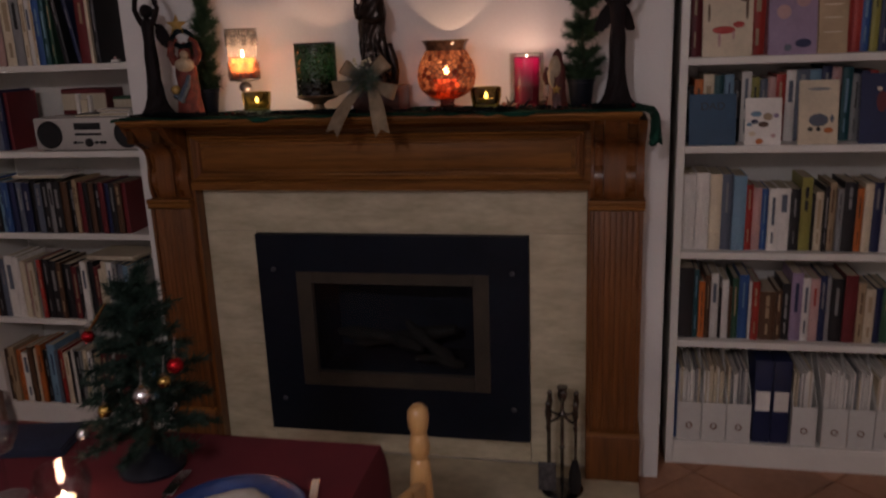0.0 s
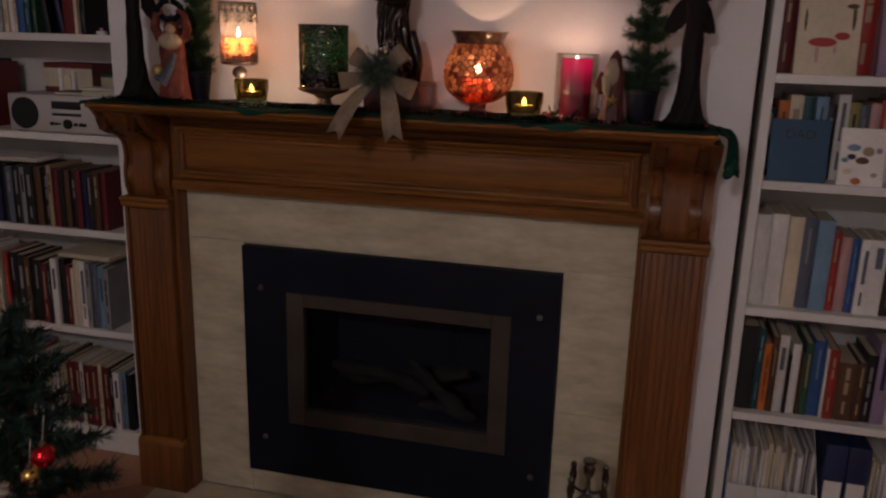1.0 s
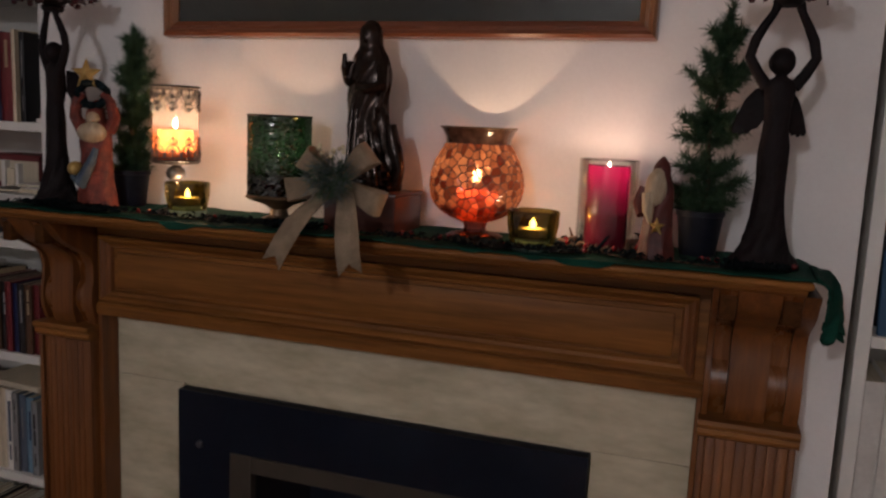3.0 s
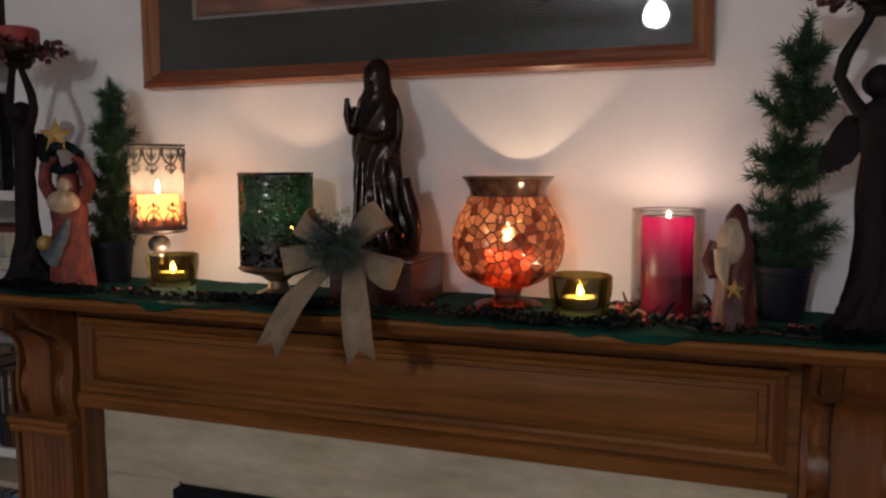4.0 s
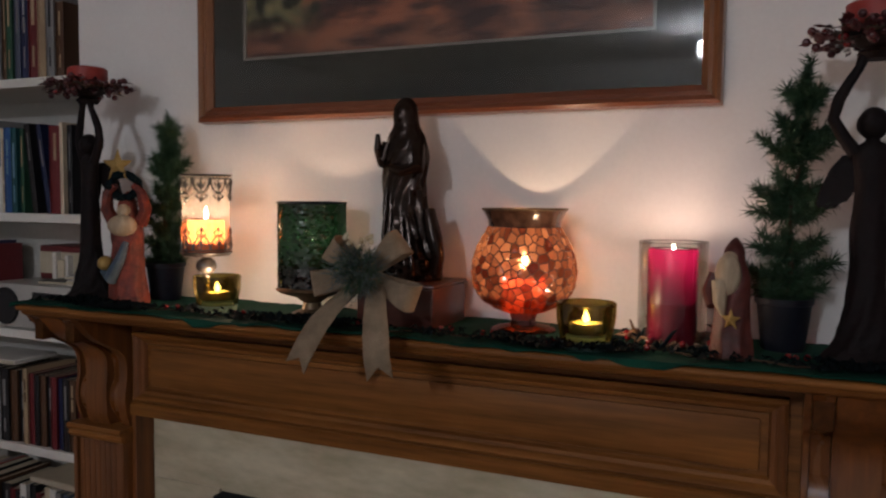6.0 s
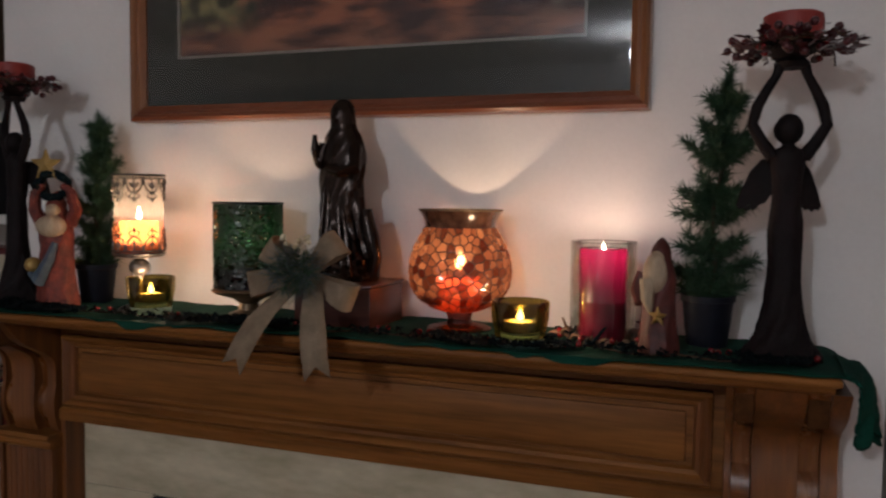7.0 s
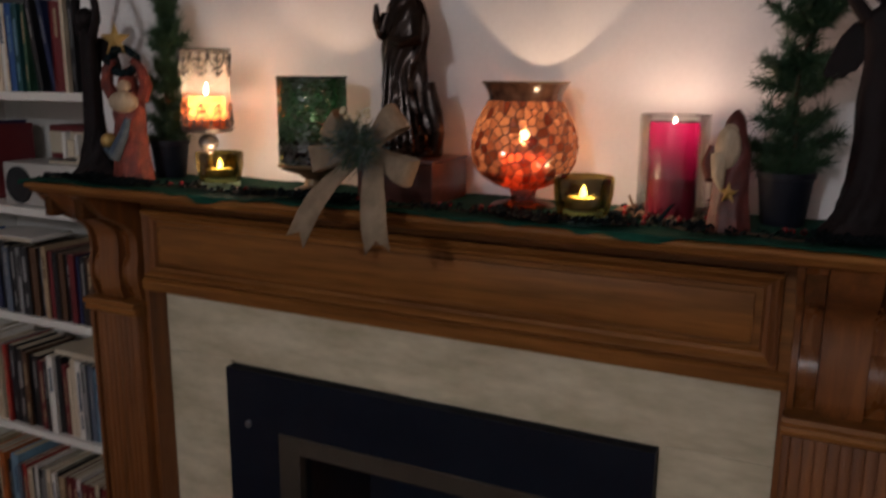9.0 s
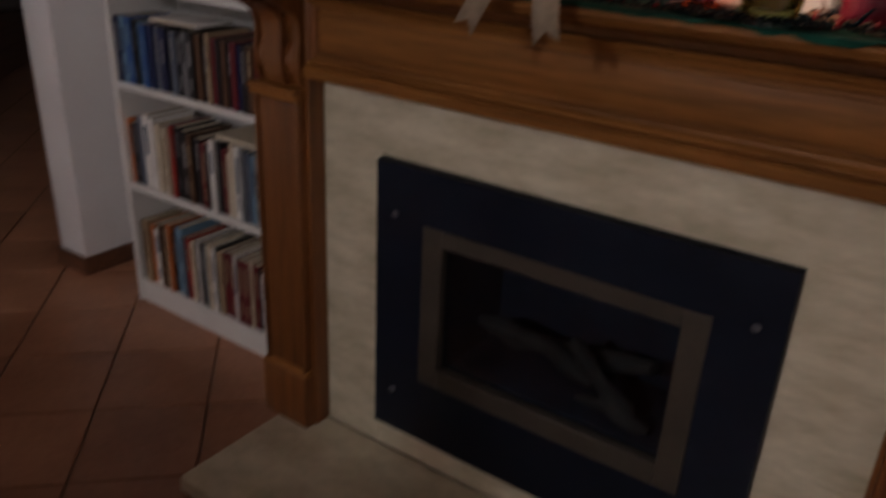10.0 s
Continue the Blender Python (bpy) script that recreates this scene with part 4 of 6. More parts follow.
# dark leaf garland with berries along the front
gr = random.Random(8)
garland = thing("leaf_garland", (0, 0, TOP), "dark leafy garland with red berries lying on the runner", "garland")
leaf = bmesh.new()
for i in range(5200):
    x = gr.uniform(-0.80, 0.80)
    if -0.03 < x < 0.10 and gr.random() < 0.5:
        continue
    clump = max(0, math.sin(x * 13 + 3.4)) ** 0.5
    if gr.random() > 0.12 + 0.88 * clump:
        continue
    y = runner_edge(x) + gr.uniform(-0.016, 0.05)
    s, a, tilt = gr.uniform(0.006, 0.012), gr.uniform(0, 6.28), gr.uniform(0.3, 1.0)
    c, d = math.cos(a), math.sin(a)
    z = 0.0100 + gr.uniform(0, 0.004)
    pts = [(-s, 0, 0), (0, s * 0.45, s * tilt), (s, 0, 0), (0, -s * 0.45, s * tilt * 0.6)]
    vs = [leaf.verts.new((x + px * c - py * d, y + px * d + py * c, z + pz)) for px, py, pz in pts]
    leaf.faces.new((vs[0], vs[3], vs[1]))
    leaf.faces.new((vs[3], vs[2], vs[1]))
leaves = part("leaves", leaf, LEAFDARK, garland, "tiny dark lace-like leaves", smooth=False)
leaves["kind"] = "stuff"
stem_bm = bmesh.new()
tube(stem_bm, [(-0.8 + 0.02 * k, runner_edge(-0.8 + 0.02 * k) + 0.025 + 0.01 * math.sin(k), 0.0095) for k in range(81)], 0.0016, 5)
part("stem", stem_bm, TRUNK, garland)
bme = mesh_of("berry", ball(bmesh.new(), (0, 0, 0), 0.0052, 10, 7), BERRY)
for x, dy in ((-0.60, 0.05), (-0.47, 0.03), (-0.455, 0.04), (-0.30, 0.04), (-0.29, 0.05), (-0.13, 0.03), (-0.03, 0.03), (0.12, 0.05), (0.135, 0.06), (0.20, 0.04), (0.215, 0.045), (0.45, 0.02),
              (0.47, 0.03), (0.665, 0.07), (0.675, 0.06), (0.69, 0.07), (0.80, 0.08), (0.81, 0.06), (-0.72, 0.05), (0.33, 0.03)):
    piece("berry", bme, garland, (x, runner_edge(x) + dy, 0.0125))

# clear pillar holder with pewter filigree, left
lan = thing("candle_lantern", (-0.425, -0.105, TOP + 0.004), "glass candle holder with pewter filigree on a ball stem", "candle holder")
part("foot", lathe(bmesh.new(), [(0, 0), (0.042, 0), (0.043, 0.004), (0.036, 0.009), (0.014, 0.016), (0.008, 0.026), (0.008, 0.07), (0, 0.07)], 28), IRON, lan)
part("stem_ball", ball(bmesh.new(), (0, 0, 0.088), 0.0205, 20, 14, (1, 1, 0.86)), IRON, lan, "dark pewter ball stem")
part("tray", lathe(bmesh.new(), [(0, 0.106), (0.02, 0.106), (0.047, 0.110), (0.048, 0.114), (0, 0.114)], 32), IRON, lan)
LR, LZ0, LZ1 = 0.0475, 0.115, 0.272
part("glass", lathe(bmesh.new(), [(LR, LZ0), (LR - 0.001, LZ0), (LR - 0.001, LZ1), (LR, LZ0), (LR - 0.002, LZ0)][1:3], 36, hollow=True), FROST, lan, clear=True)


def filigree(z0, sign, bands):
    """A lacy metal band: scrolls and hanging points between rings."""
    bm = bmesh.new()
    R = LR + 0.002

    def P(a, z):
        return (R * math.cos(a), R * math.sin(a), z0 + sign * z)
    for z, r in bands:
        tube(bm, [P(2 * math.pi * k / 40, z) for k in range(41)], r, 6)
    n = 9
    for k in range(n):
        a = 2 * math.pi * k / n
        w = 2 * math.pi / n
        tube(bm, [P(a + w * (0.5 + 0.46 * math.cos(t)), 0.008 + 0.028 * max(0, math.sin(t))) for t in (math.pi * i / 14 for i in range(15))], 0.0015, 5)
        for s in (-1, 1):
            tube(bm, [P(a + w * (0.5 + s * (0.05 + 0.17 * (1 - t) * math.cos(6.5 * t))), 0.015 + 0.011 * (1 - t) * math.sin(6.5 * t) + 0.008 * t) for t in (i / 16 for i in range(17))], 0.0013, 5)
            tube(bm, [P(a + w * (0.5 + s * 0.3 * math.sin(t * 3)), 0.036 + 0.012 * t) for t in (i / 8 for i in range(9))], 0.0013, 5)
        tube(bm, [P(a + w * 0.5, 0.008), P(a + w * 0.5, 0.046)], 0.0013, 5)
        tube(bm, [P(a + w * 0.5, 0.044), P(a + w * 0.5, 0.049), P(a + w * 0.5, 0.054)], [0.0008, 0.0034, 0.0006], 6)
        tube(bm, [P(a, 0.006), P(a, 0.016), P(a, 0.020)], [0.0012, 0.003, 0.0006], 6)
    return bm


part("filigree_band", filigree(LZ1, -1, ((0.001, 0.0024), (0.007, 0.0013))), IRON, lan, "lacy pewter band round the rim")
part("filigree_band", filigree(LZ0, 1, ((0.001, 0.0026), (0.007, 0.0016))), IRON, lan, "lacy pewter band round the foot")
cw = part("candle", lathe(bmesh.new(), [(0.0, 0.115), (0.036, 0.1155), (0.0365, 0.178), (0.035, 0.1815), (0.030, 0.180)][1:], 32, hollow=True), IVORYWAX, lan, "glowing ivory pillar candle")
part("wax_core", lathe(bmesh.new(), [(0.0, 0.1155), (0.0340, 0.1158), (0.0335, 0.136), (0.0, 0.139)], 24), MELT, cw)
part("wick", tube(bmesh.new(), [(0, 0, 0.122), (0.001, 0, 0.185)], 0.0008, 6), MESHBLACK, cw, "burnt black wick")
flame(cw, (0, 0, 0.183), 0.026)

# tealight in thick olive glass, twice
tea = thing("tealight_holder", (-0.381, -0.125, TOP + 0.004), "burning tealight in a thick olive glass bowl", "candle holder", "tealights on the mantel")
part("bowl", lathe(bmesh.new(), [(0.030, 0.014), (0.0395, 0.015), (0.0455, 0.046), (0.0465, 0.071), (0.0442, 0.073), (0.0420, 0.070), (0.037, 0.031), (0.030, 0.024)], 40, hollow=True), OLIVE_GLASS, tea, clear=True)
part("glass_base", lathe(bmesh.new(), [(0, 0.0), (0.034, 0.0), (0.038, 0.004), (0.039, 0.0138), (0.030, 0.0140), (0.030, 0.0205), (0, 0.0205)], 40), BASEGLASS, tea, "thick clear glass base", clear=True)
cup = part("tealight", lathe(bmesh.new(), [(0, 0.0245), (0.0255, 0.0245), (0.0262, 0.0405), (0.0250, 0.0405), (0.0245, 0.0365), (0, 0.0365)], 32), ALUMINIUM, tea, "wide metal-cupped tealight")
part("melted_wax", lathe(bmesh.new(), [(0.0249, 0.0390), (0.0, 0.0395)], 28, hollow=True), MELT, cup)
flame(cup, (0, 0, 0.0405), 0.020, 0.0060)
tea2 = copy_thing(tea, pose(0.377, -0.172, TOP + 0.004, 0, 0, 40))

# dark green crackle glass on a small foot
gv = thing("green_candle_holder", (-0.187, -0.08, TOP + 0.004), "dark green crackle glass candle holder on a gilt foot", "candle holder")
foot = part("foot", lathe(bmesh.new(), [(0, 0), (0.040, 0), (0.038, 0.006), (0.02, 0.014), (0.017, 0.026), (0.03, 0.036), (0.062, 0.046), (0.070, 0.052), (0.066, 0.056), (0, 0.056)], 32), PALEFOOT, gv, "tarnished gilt foot")
GR = 0.0655
pane_bm = bmesh.new()
prof = [(GR - 0.005, 0.0575), (GR, 0.062), (GR, 0.215), (GR - 0.0008, 0.2185)]
part("rim", tube(bmesh.new(), [(GR * math.cos(2 * math.pi * k / 40), GR * math.sin(2 * math.pi * k / 40), 0.219) for k in range(41)], 0.0022, 6), BLACKGLASS, gv)
seg, lv = 56, 34
hr = random.Random(2)
for j in range(lv):
    for i in range(seg):
        a0, a1 = 2 * math.pi * (i + 0.5 * (j % 2)) / seg, 2 * math.pi * (i + 1 + 0.5 * (j % 2)) / seg
        z0, z1 = 0.058 + 0.16 * j / lv, 0.058 + 0.16 * (j + 1) / lv
        d = hr.uniform(-0.0009, 0.0009)
        e = hr.uniform(-0.0009, 0.0009)
        vs = [pane_bm.verts.new(((GR + o) * math.cos(a), (GR + o) * math.sin(a), z)) for a, z, o in ((a0, z0, d), (a1, z0, e), (a1, z1, -d), (a0, z1, -e))]
        pane_bm.faces.new(vs)
gl = part("glass", pane_bm, EMERALD, gv, "facetted dark green glass wall", smooth=False)
gc = part("candle", lathe(bmesh.new(), [(0, 0.057), (0.034, 0.057), (0.034, 0.128), (0.03, 0.131), (0, 0.126)], 24), REDWAX, gv, "red pillar candle inside")
wick(gc, (0, 0, 0.127))
flame(gc, (0, 0, 0.134), 0.02)

# mosaic glass bowl with a candle inside
bowl = thing("mosaic_bowl", (0.236, -0.056, TOP + 0.004), "amber mosaic glass bowl lit by a candle inside", "candle holder")
part("foot", lathe(bmesh.new(), [(0, 0), (0.056, 0.0), (0.057, 0.003), (0.05, 0.007), (0.024, 0.012), (0.021, 0.02), (0.025, 0.032), (0.024, 0.032), (0.0, 0.03)], 36), ROSEGLASS, bowl, "rose glass foot")


def bowl_r(z):
    """Radius of the bowl at height z."""
    table = [(0.030, 0.026), (0.040, 0.050), (0.055, 0.074), (0.075, 0.087), (0.10, 0.0915), (0.125, 0.089), (0.15, 0.081), (0.17, 0.069), (0.183, 0.0625), (0.19, 0.062)]
    for (z0, r0), (z1, r1) in zip(table, table[1:]):
        if z <= z1:
            u = (z - z0) / (z1 - z0)
            return r0 + (r1 - r0) * u
    return table[-1][1]


def clip(poly, n, d):
    """The part of a polygon where n . p <= d."""
    out = []
    for p, q in zip(poly, poly[1:] + poly[:1]):
        a, b = n[0] * p[0] + n[1] * p[1] - d, n[0] * q[0] + n[1] * q[1] - d
        if a <= 0:
            out.append(p)
        if a * b < 0:
            u = a / (a - b)
            out.append((p[0] + (q[0] - p[0]) * u, p[1] + (q[1] - p[1]) * u))
    return out


mr = random.Random(21)
WRAP, Z0, Z1 = 0.52, 0.034, 0.183
NX, NZ = 34, 11
seeds = [((i + 0.5 * (j % 2) + mr.uniform(-0.48, 0.48)) * WRAP / NX, Z0 + (j + 0.5 + mr.uniform(-0.48, 0.48)) * (Z1 - Z0) / NZ) for j in range(NZ) for i in range(NX)]
wide = seeds + [(x + WRAP, z) for x, z in seeds] + [(x - WRAP, z) for x, z in seeds]
grout = bmesh.new()


def on_bowl(p, lift=0.0):
    a, r = 2 * math.pi * p[0] / WRAP, bowl_r(p[1]) + lift
    return (r * math.cos(a), r * math.sin(a), p[1])


for sx, sz in seeds:
    poly = [(sx - 0.03, Z0), (sx + 0.03, Z0), (sx + 0.03, Z1), (sx - 0.03, Z1)]
    for ox, oz in wide:
        dx, dz = ox - sx, oz - sz
        if (dx or dz) and dx * dx + dz * dz < 0.0036:
            poly = clip(poly, (dx, dz), dx * (sx + ox) / 2 + dz * (sz + oz) / 2)
    if len(poly) < 3:
        continue
    cx, cz = sum(p[0] for p in poly) / len(poly), sum(p[1] for p in poly) / len(poly)
    size = min(math.dist(p, (cx, cz)) for p in poly)
    k = max(0.55, 1 - 0.0011 / max(size, 0.002))
    inner = [(cx + (p[0] - cx) * k, cz + (p[1] - cz) * k) for p in poly]
    bm = bmesh.new()
    mid = bm.verts.new(on_bowl((cx, cz), 0.0022))
    ring = [bm.verts.new(on_bowl(p, 0.0008)) for p in inner]
    for a, b in zip(ring, ring[1:] + ring[:1]):
        bm.faces.new((a, b, mid))
    part("mosaic_tile", bm, AMBER, bowl, smooth=False)
    a = [grout.verts.new(on_bowl(p)) for p in poly]
    b = [grout.verts.new(on_bowl(p, 0.0004)) for p in inner]
    for i in range(len(poly)):
        j = (i + 1) % len(poly)
        grout.faces.new((a[i], a[j], b[j], b[i]))
part("grout", grout, BOWLGROUT, bowl, "dark grout lines", smooth=False)
part("rim_band", lathe(bmesh.new(), [(0.0622, 0.183), (0.064, 0.194), (0.0715, 0.208), (0.0745, 0.2115), (0.072, 0.2125), (0.069, 0.2080), (0.0615, 0.193), (0.060, 0.183), (0.0622, 0.183)], 44, hollow=True), SMOKED, bowl, "dark flared mosaic rim")
part("rim", tube(bmesh.new(), [(0.0735 * math.cos(2 * math.pi * k / 44), 0.0735 * math.sin(2 * math.pi * k / 44), 0.2125) for k in range(45)], 0.0018, 6), PALEFOOT, bowl, "thin gilt rim")
bc = part("candle", lathe(bmesh.new(), [(0, 0.034), (0.036, 0.0345), (0.0365, 0.094), (0.035, 0.098), (0.033, 0.097)], 32, hollow=True), ORANGESHELL, bowl, "red pillar candle inside")
part("wick", tube(bmesh.new(), [(0, 0, 0.036), (0.001, 0, 0.108)], 0.0008, 6), MESHBLACK, bc, "burnt black wick")
flame(bc, (0, 0, 0.106), 0.032, 0.0075)

# red pillar candle in a straight clear glass
rc = thing("pillar_candle", (0.492, -0.08, TOP + 0.004), "burning crimson pillar candle in a clear glass cylinder", "candle")
part("glass", lathe(bmesh.new(), [(0.0, 0.0), (0.0525, 0), (0.0535, 0.003), (0.0535, 0.165), (0.0515, 0.165), (0.0515, 0.004), (0, 0.004)], 44), CLEAR, rc, clear=True)
part("glass_rim", tube(bmesh.new(), [(0.0525 * math.cos(2 * math.pi * k / 44), 0.0525 * math.sin(2 * math.pi * k / 44), 0.165) for k in range(45)], 0.0011, 6), clear_glass("glass_rim", (0.9, 0.9, 0.9), 0.05, 1.5), rc, clear=True)
wx = part("candle", lathe(bmesh.new(), [(0, 0.0045), (0.0385, 0.0045), (0.0385, 0.0680), (0.033, 0.072), (0.012, 0.112), (0, 0.113)], 40), REDWAX, rc)
part("wax_wall", lathe(bmesh.new(), [(0.0385, 0.0682), (0.0385, 0.09), (0.0385, 0.1121), (0.0385, 0.151), (0.037, 0.155), (0.035, 0.154)], 40, hollow=True), REDSHELL, wx, "glowing thin wax wall round the flame")
part("wick", tube(bmesh.new(), [(0, 0, 0.052), (0.001, 0, 0.143)], 0.0008, 6), MESHBLACK, wx, "burnt black wick")
flame(wx, (0, 0, 0.140), 0.022, 0.0035)
# ring of dry pods and berries round it
pods = thing("pod_wreath", (0.492, -0.085, TOP + 0.004), "small wreath of curled dry pods and twigs round the candle", "wreath")
pr = random.Random(4)
for k in range(26):
    a = 2 * math.pi * k / 26 + pr.uniform(-0.2, 0.2)
    r0, lift, turn_, bend = pr.uniform(0.056, 0.070), pr.uniform(0.004, 0.034), pr.uniform(0.3, 0.8), pr.uniform(-0.012, 0.026)
    pts = []
    for i in range(8):
        u = i / 7
        aa = a + turn_ * u
        r = r0 + bend * math.sin(u * 3.1) + 0.006 * u
        pts.append((r * math.cos(aa), r * math.sin(aa) * 0.85, 0.006 + lift * u ** 1.5 + 0.004 * math.sin(u * 9 + k)))
    thick_ = pr.uniform(0.6, 1.1)
    part("pod", tube(bmesh.new(), pts, [thick_ * (0.0014 + 0.0030 * math.sin(0.35 + 2.6 * i / 7)) for i in range(8)], 7), LEAFDARK if k % 3 == 1 else ANTLER, pods)
for k in range(9):
    a = 2 * math.pi * k / 9 + 0.2
    piece("berry", bme, pods, (0.072 * math.cos(a), 0.062 * math.sin(a), 0.014), size=(1, 1, 1))

# dark bronze robed figure on a wooden block
block = thing("wooden_block", (0.03, -0.06, TOP + 0.004), "dark red wooden block under the bronze figure", "block")
part("body", boxed(-0.085, 0.068, -0.075, 0.072, 0, 0.072, 0.004), MAHOGANY, block)
part("cap", boxed(-0.088, 0.071, -0.078, 0.074, 0.0722, 0.0785, 0.003), MAHOGANY, block)


def rings_mesh(rings, seg=28):
    """A closed body through rings (z, half width, half depth, x shift, y shift, fold depth, folds)."""
    bm = bmesh.new()
    loops = []
    for z, w, d, sx, sy, f, nf in rings:
        loop = []
        for i in range(seg * 2):
            a = math.pi * i / seg
            k = 1 + f * math.sin(nf * a + z * 23) + 0.4 * f * math.sin((2 * nf + 1) * a - z * 51)
            loop.append(bm.verts.new((sx + w * k * math.cos(a), sy + d * k * math.sin(a), z)))
        loops.append(loop)
    n = seg * 2
    for lo, hi in zip(loops, loops[1:]):
        for i in range(n):
            j = (i + 1) % n
            bm.faces.new((lo[i], lo[j], hi[j], hi[i]))
    bm.faces.new(loops[0][::-1])
    bm.faces.new(loops[-1])
    return bm


def smooth_rings(rings, steps=4):
    out = []
    for k in range(len(rings) - 1):
        p0, p1, p2, p3 = rings[max(k - 1, 0)], rings[k], rings[k + 1], rings[min(k + 2, len(rings) - 1)]
        for s in range(steps):
            u = s / steps
            out.append(tuple(0.5 * (2 * b + (c - a) * u + (2 * a - 5 * b + 4 * c - d) * u * u + (3 * b - a - 3 * c + d) * u ** 3) for a, b, c, d in zip(p0, p1, p2, p3)))
    out.append(rings[-1])
    return out


mad = rings_mesh(smooth_rings([
    (0.0, 0.058, 0.045, 0.012, 0, 0.05, 7), (0.012, 0.060, 0.046, 0.012, 0, 0.07, 7), (0.04, 0.054, 0.042, 0.010, 0, 0.11, 9), (0.09, 0.044, 0.037, 0.004, 0, 0.13, 9),
    (0.14, 0.040, 0.034, -0.004, 0, 0.12, 9), (0.19, 0.041, 0.032, -0.004, 0, 0.09, 8), (0.23, 0.044, 0.032, 0, 0, 0.05, 7), (0.262, 0.037, 0.028, 0.0, 0, 0.04, 6),
    (0.282, 0.0255, 0.024, 0.0, 0, 0.02, 5), (0.30, 0.0235, 0.024, 0.0, -0.002, 0.01, 5), (0.318, 0.021, 0.022, 0, -0.002, 0.01, 5), (0.331, 0.012, 0.013, 0, 0, 0, 5), (0.336, 0.003, 0.003, 0, 0, 0, 5)]))
ball(mad, (0, -0.016, 0.300), 0.0145, 14, 10, (0.85, 0.8, 1.1))
tube(mad, [(-0.032, -0.012, 0.25), (-0.041, -0.026, 0.215), (-0.040, -0.034, 0.24), (-0.041, -0.034, 0.268)], [0.013, 0.011, 0.008, 0.004], 10)
tube(mad, [(0.034, -0.012, 0.245), (0.046, -0.03, 0.205), (0.02, -0.045, 0.20), (-0.004, -0.042, 0.205)], [0.013, 0.013, 0.011, 0.009], 10)
tube(mad, [(0.05, 0.0, 0.13), (0.065, -0.005, 0.08), (0.074, -0.004, 0.045), (0.062, 0, 0.01)], [0.012, 0.016, 0.012, 0.016], 10)
for k in range(5):
    tube(mad, [(-0.022 + 0.010 * k, -0.030, 0.17 - 0.01 * k), (-0.026 + 0.014 * k, -0.035, 0.09), (-0.024 + 0.017 * k, -0.040, 0.012)], [0.002, 0.004, 0.005], 8)
st_ob = part("bronze_statue", mad, BRONZE)
st_ob.matrix_basis = pose(0.004, -0.055, TOP + 0.0828, 0, 0, -8)
tagged(st_ob, "polished dark bronze robed figure standing on a wooden block", "statue")


# tall dark figures that lift a dish overhead
def lifting_figure(place, turn, label):
    bm = rings_mesh(smooth_rings([
        (0.0, 0.056, 0.050, 0, 0, 0.05, 9), (0.008, 0.056, 0.050, 0, 0, 0.06, 9), (0.03, 0.040, 0.036, 0, 0, 0.09, 8), (0.07, 0.0285, 0.027, 0, 0, 0.08, 7), (0.13, 0.0225, 0.021, 0, 0, 0.06, 6),
        (0.19, 0.024, 0.020, 0, 0, 0.05, 6), (0.235, 0.020, 0.017, 0, 0, 0.03, 5), (0.262, 0.021, 0.017, 0, 0, 0.02, 5), (0.292, 0.0245, 0.017, 0, 0, 0, 5), (0.306, 0.022, 0.015, 0, 0, 0, 5),
        (0.314, 0.010, 0.010, 0, 0, 0, 5), (0.322, 0.009, 0.009, 0, 0, 0, 5)]), 18)
    ball(bm, (0, 0, 0.338), 0.0215, 16, 12, (0.92, 0.96, 1.08))
    ball(bm, (0, 0.012, 0.338), 0.019, 12, 8)
    for s in (-1, 1):
        tube(bm, [(s * 0.022, 0, 0.298), (s * 0.037, 0.0, 0.318), (s * 0.0525, 0.0, 0.345), (s * 0.046, 0.0, 0.372), (s * 0.034, -0.002, 0.395), (s * 0.022, -0.004, 0.415), (s * 0.017, -0.004, 0.43)],
             [0.0105, 0.0095, 0.0085, 0.0085, 0.0075, 0.0065, 0.008], 10)
        # wing: a curved slab behind the shoulder
        wing = []
        for x, z in ((0.010, 0.306), (0.032, 0.302), (0.048, 0.284), (0.060, 0.258), (0.068, 0.232), (0.064, 0.226), (0.058, 0.229), (0.053, 0.224), (0.047, 0.229), (0.041, 0.226), (0.034, 0.234), (0.026, 0.236), (0.016, 0.25), (0.008, 0.26)):
            wing.append((s * x * 0.9, 0.02 + 0.25 * x, z - 0.006))
        f = [bm.verts.new(p) for p in wing]
        b = [bm.verts.new((p[0], p[1] + 0.008, p[2])) for p in wing]
        for i in range(len(wing)):
            j = (i + 1) % len(wing)
            bm.faces.new((f[i], f[j], b[j], b[i]))
        bm.faces.new(f)
        bm.faces.new(b[::-1])
    bmesh.ops.recalc_face_normals(bm, faces=bm.faces[:])
    lathe(bm, [(0, 0.424), (0.020, 0.426), (0.025, 0.434), (0.018, 0.440), (0.030, 0.448), (0.050, 0.455), (0.052, 0.460), (0.045, 0.461), (0, 0.459)], 28)
    ob = part("lifting_statue", bm, DARKRESIN)
    ob.matrix_basis = pose(*place, 0, 0, turn)
    return tagged(ob, label, "statue", "tall dark figures on the mantel")


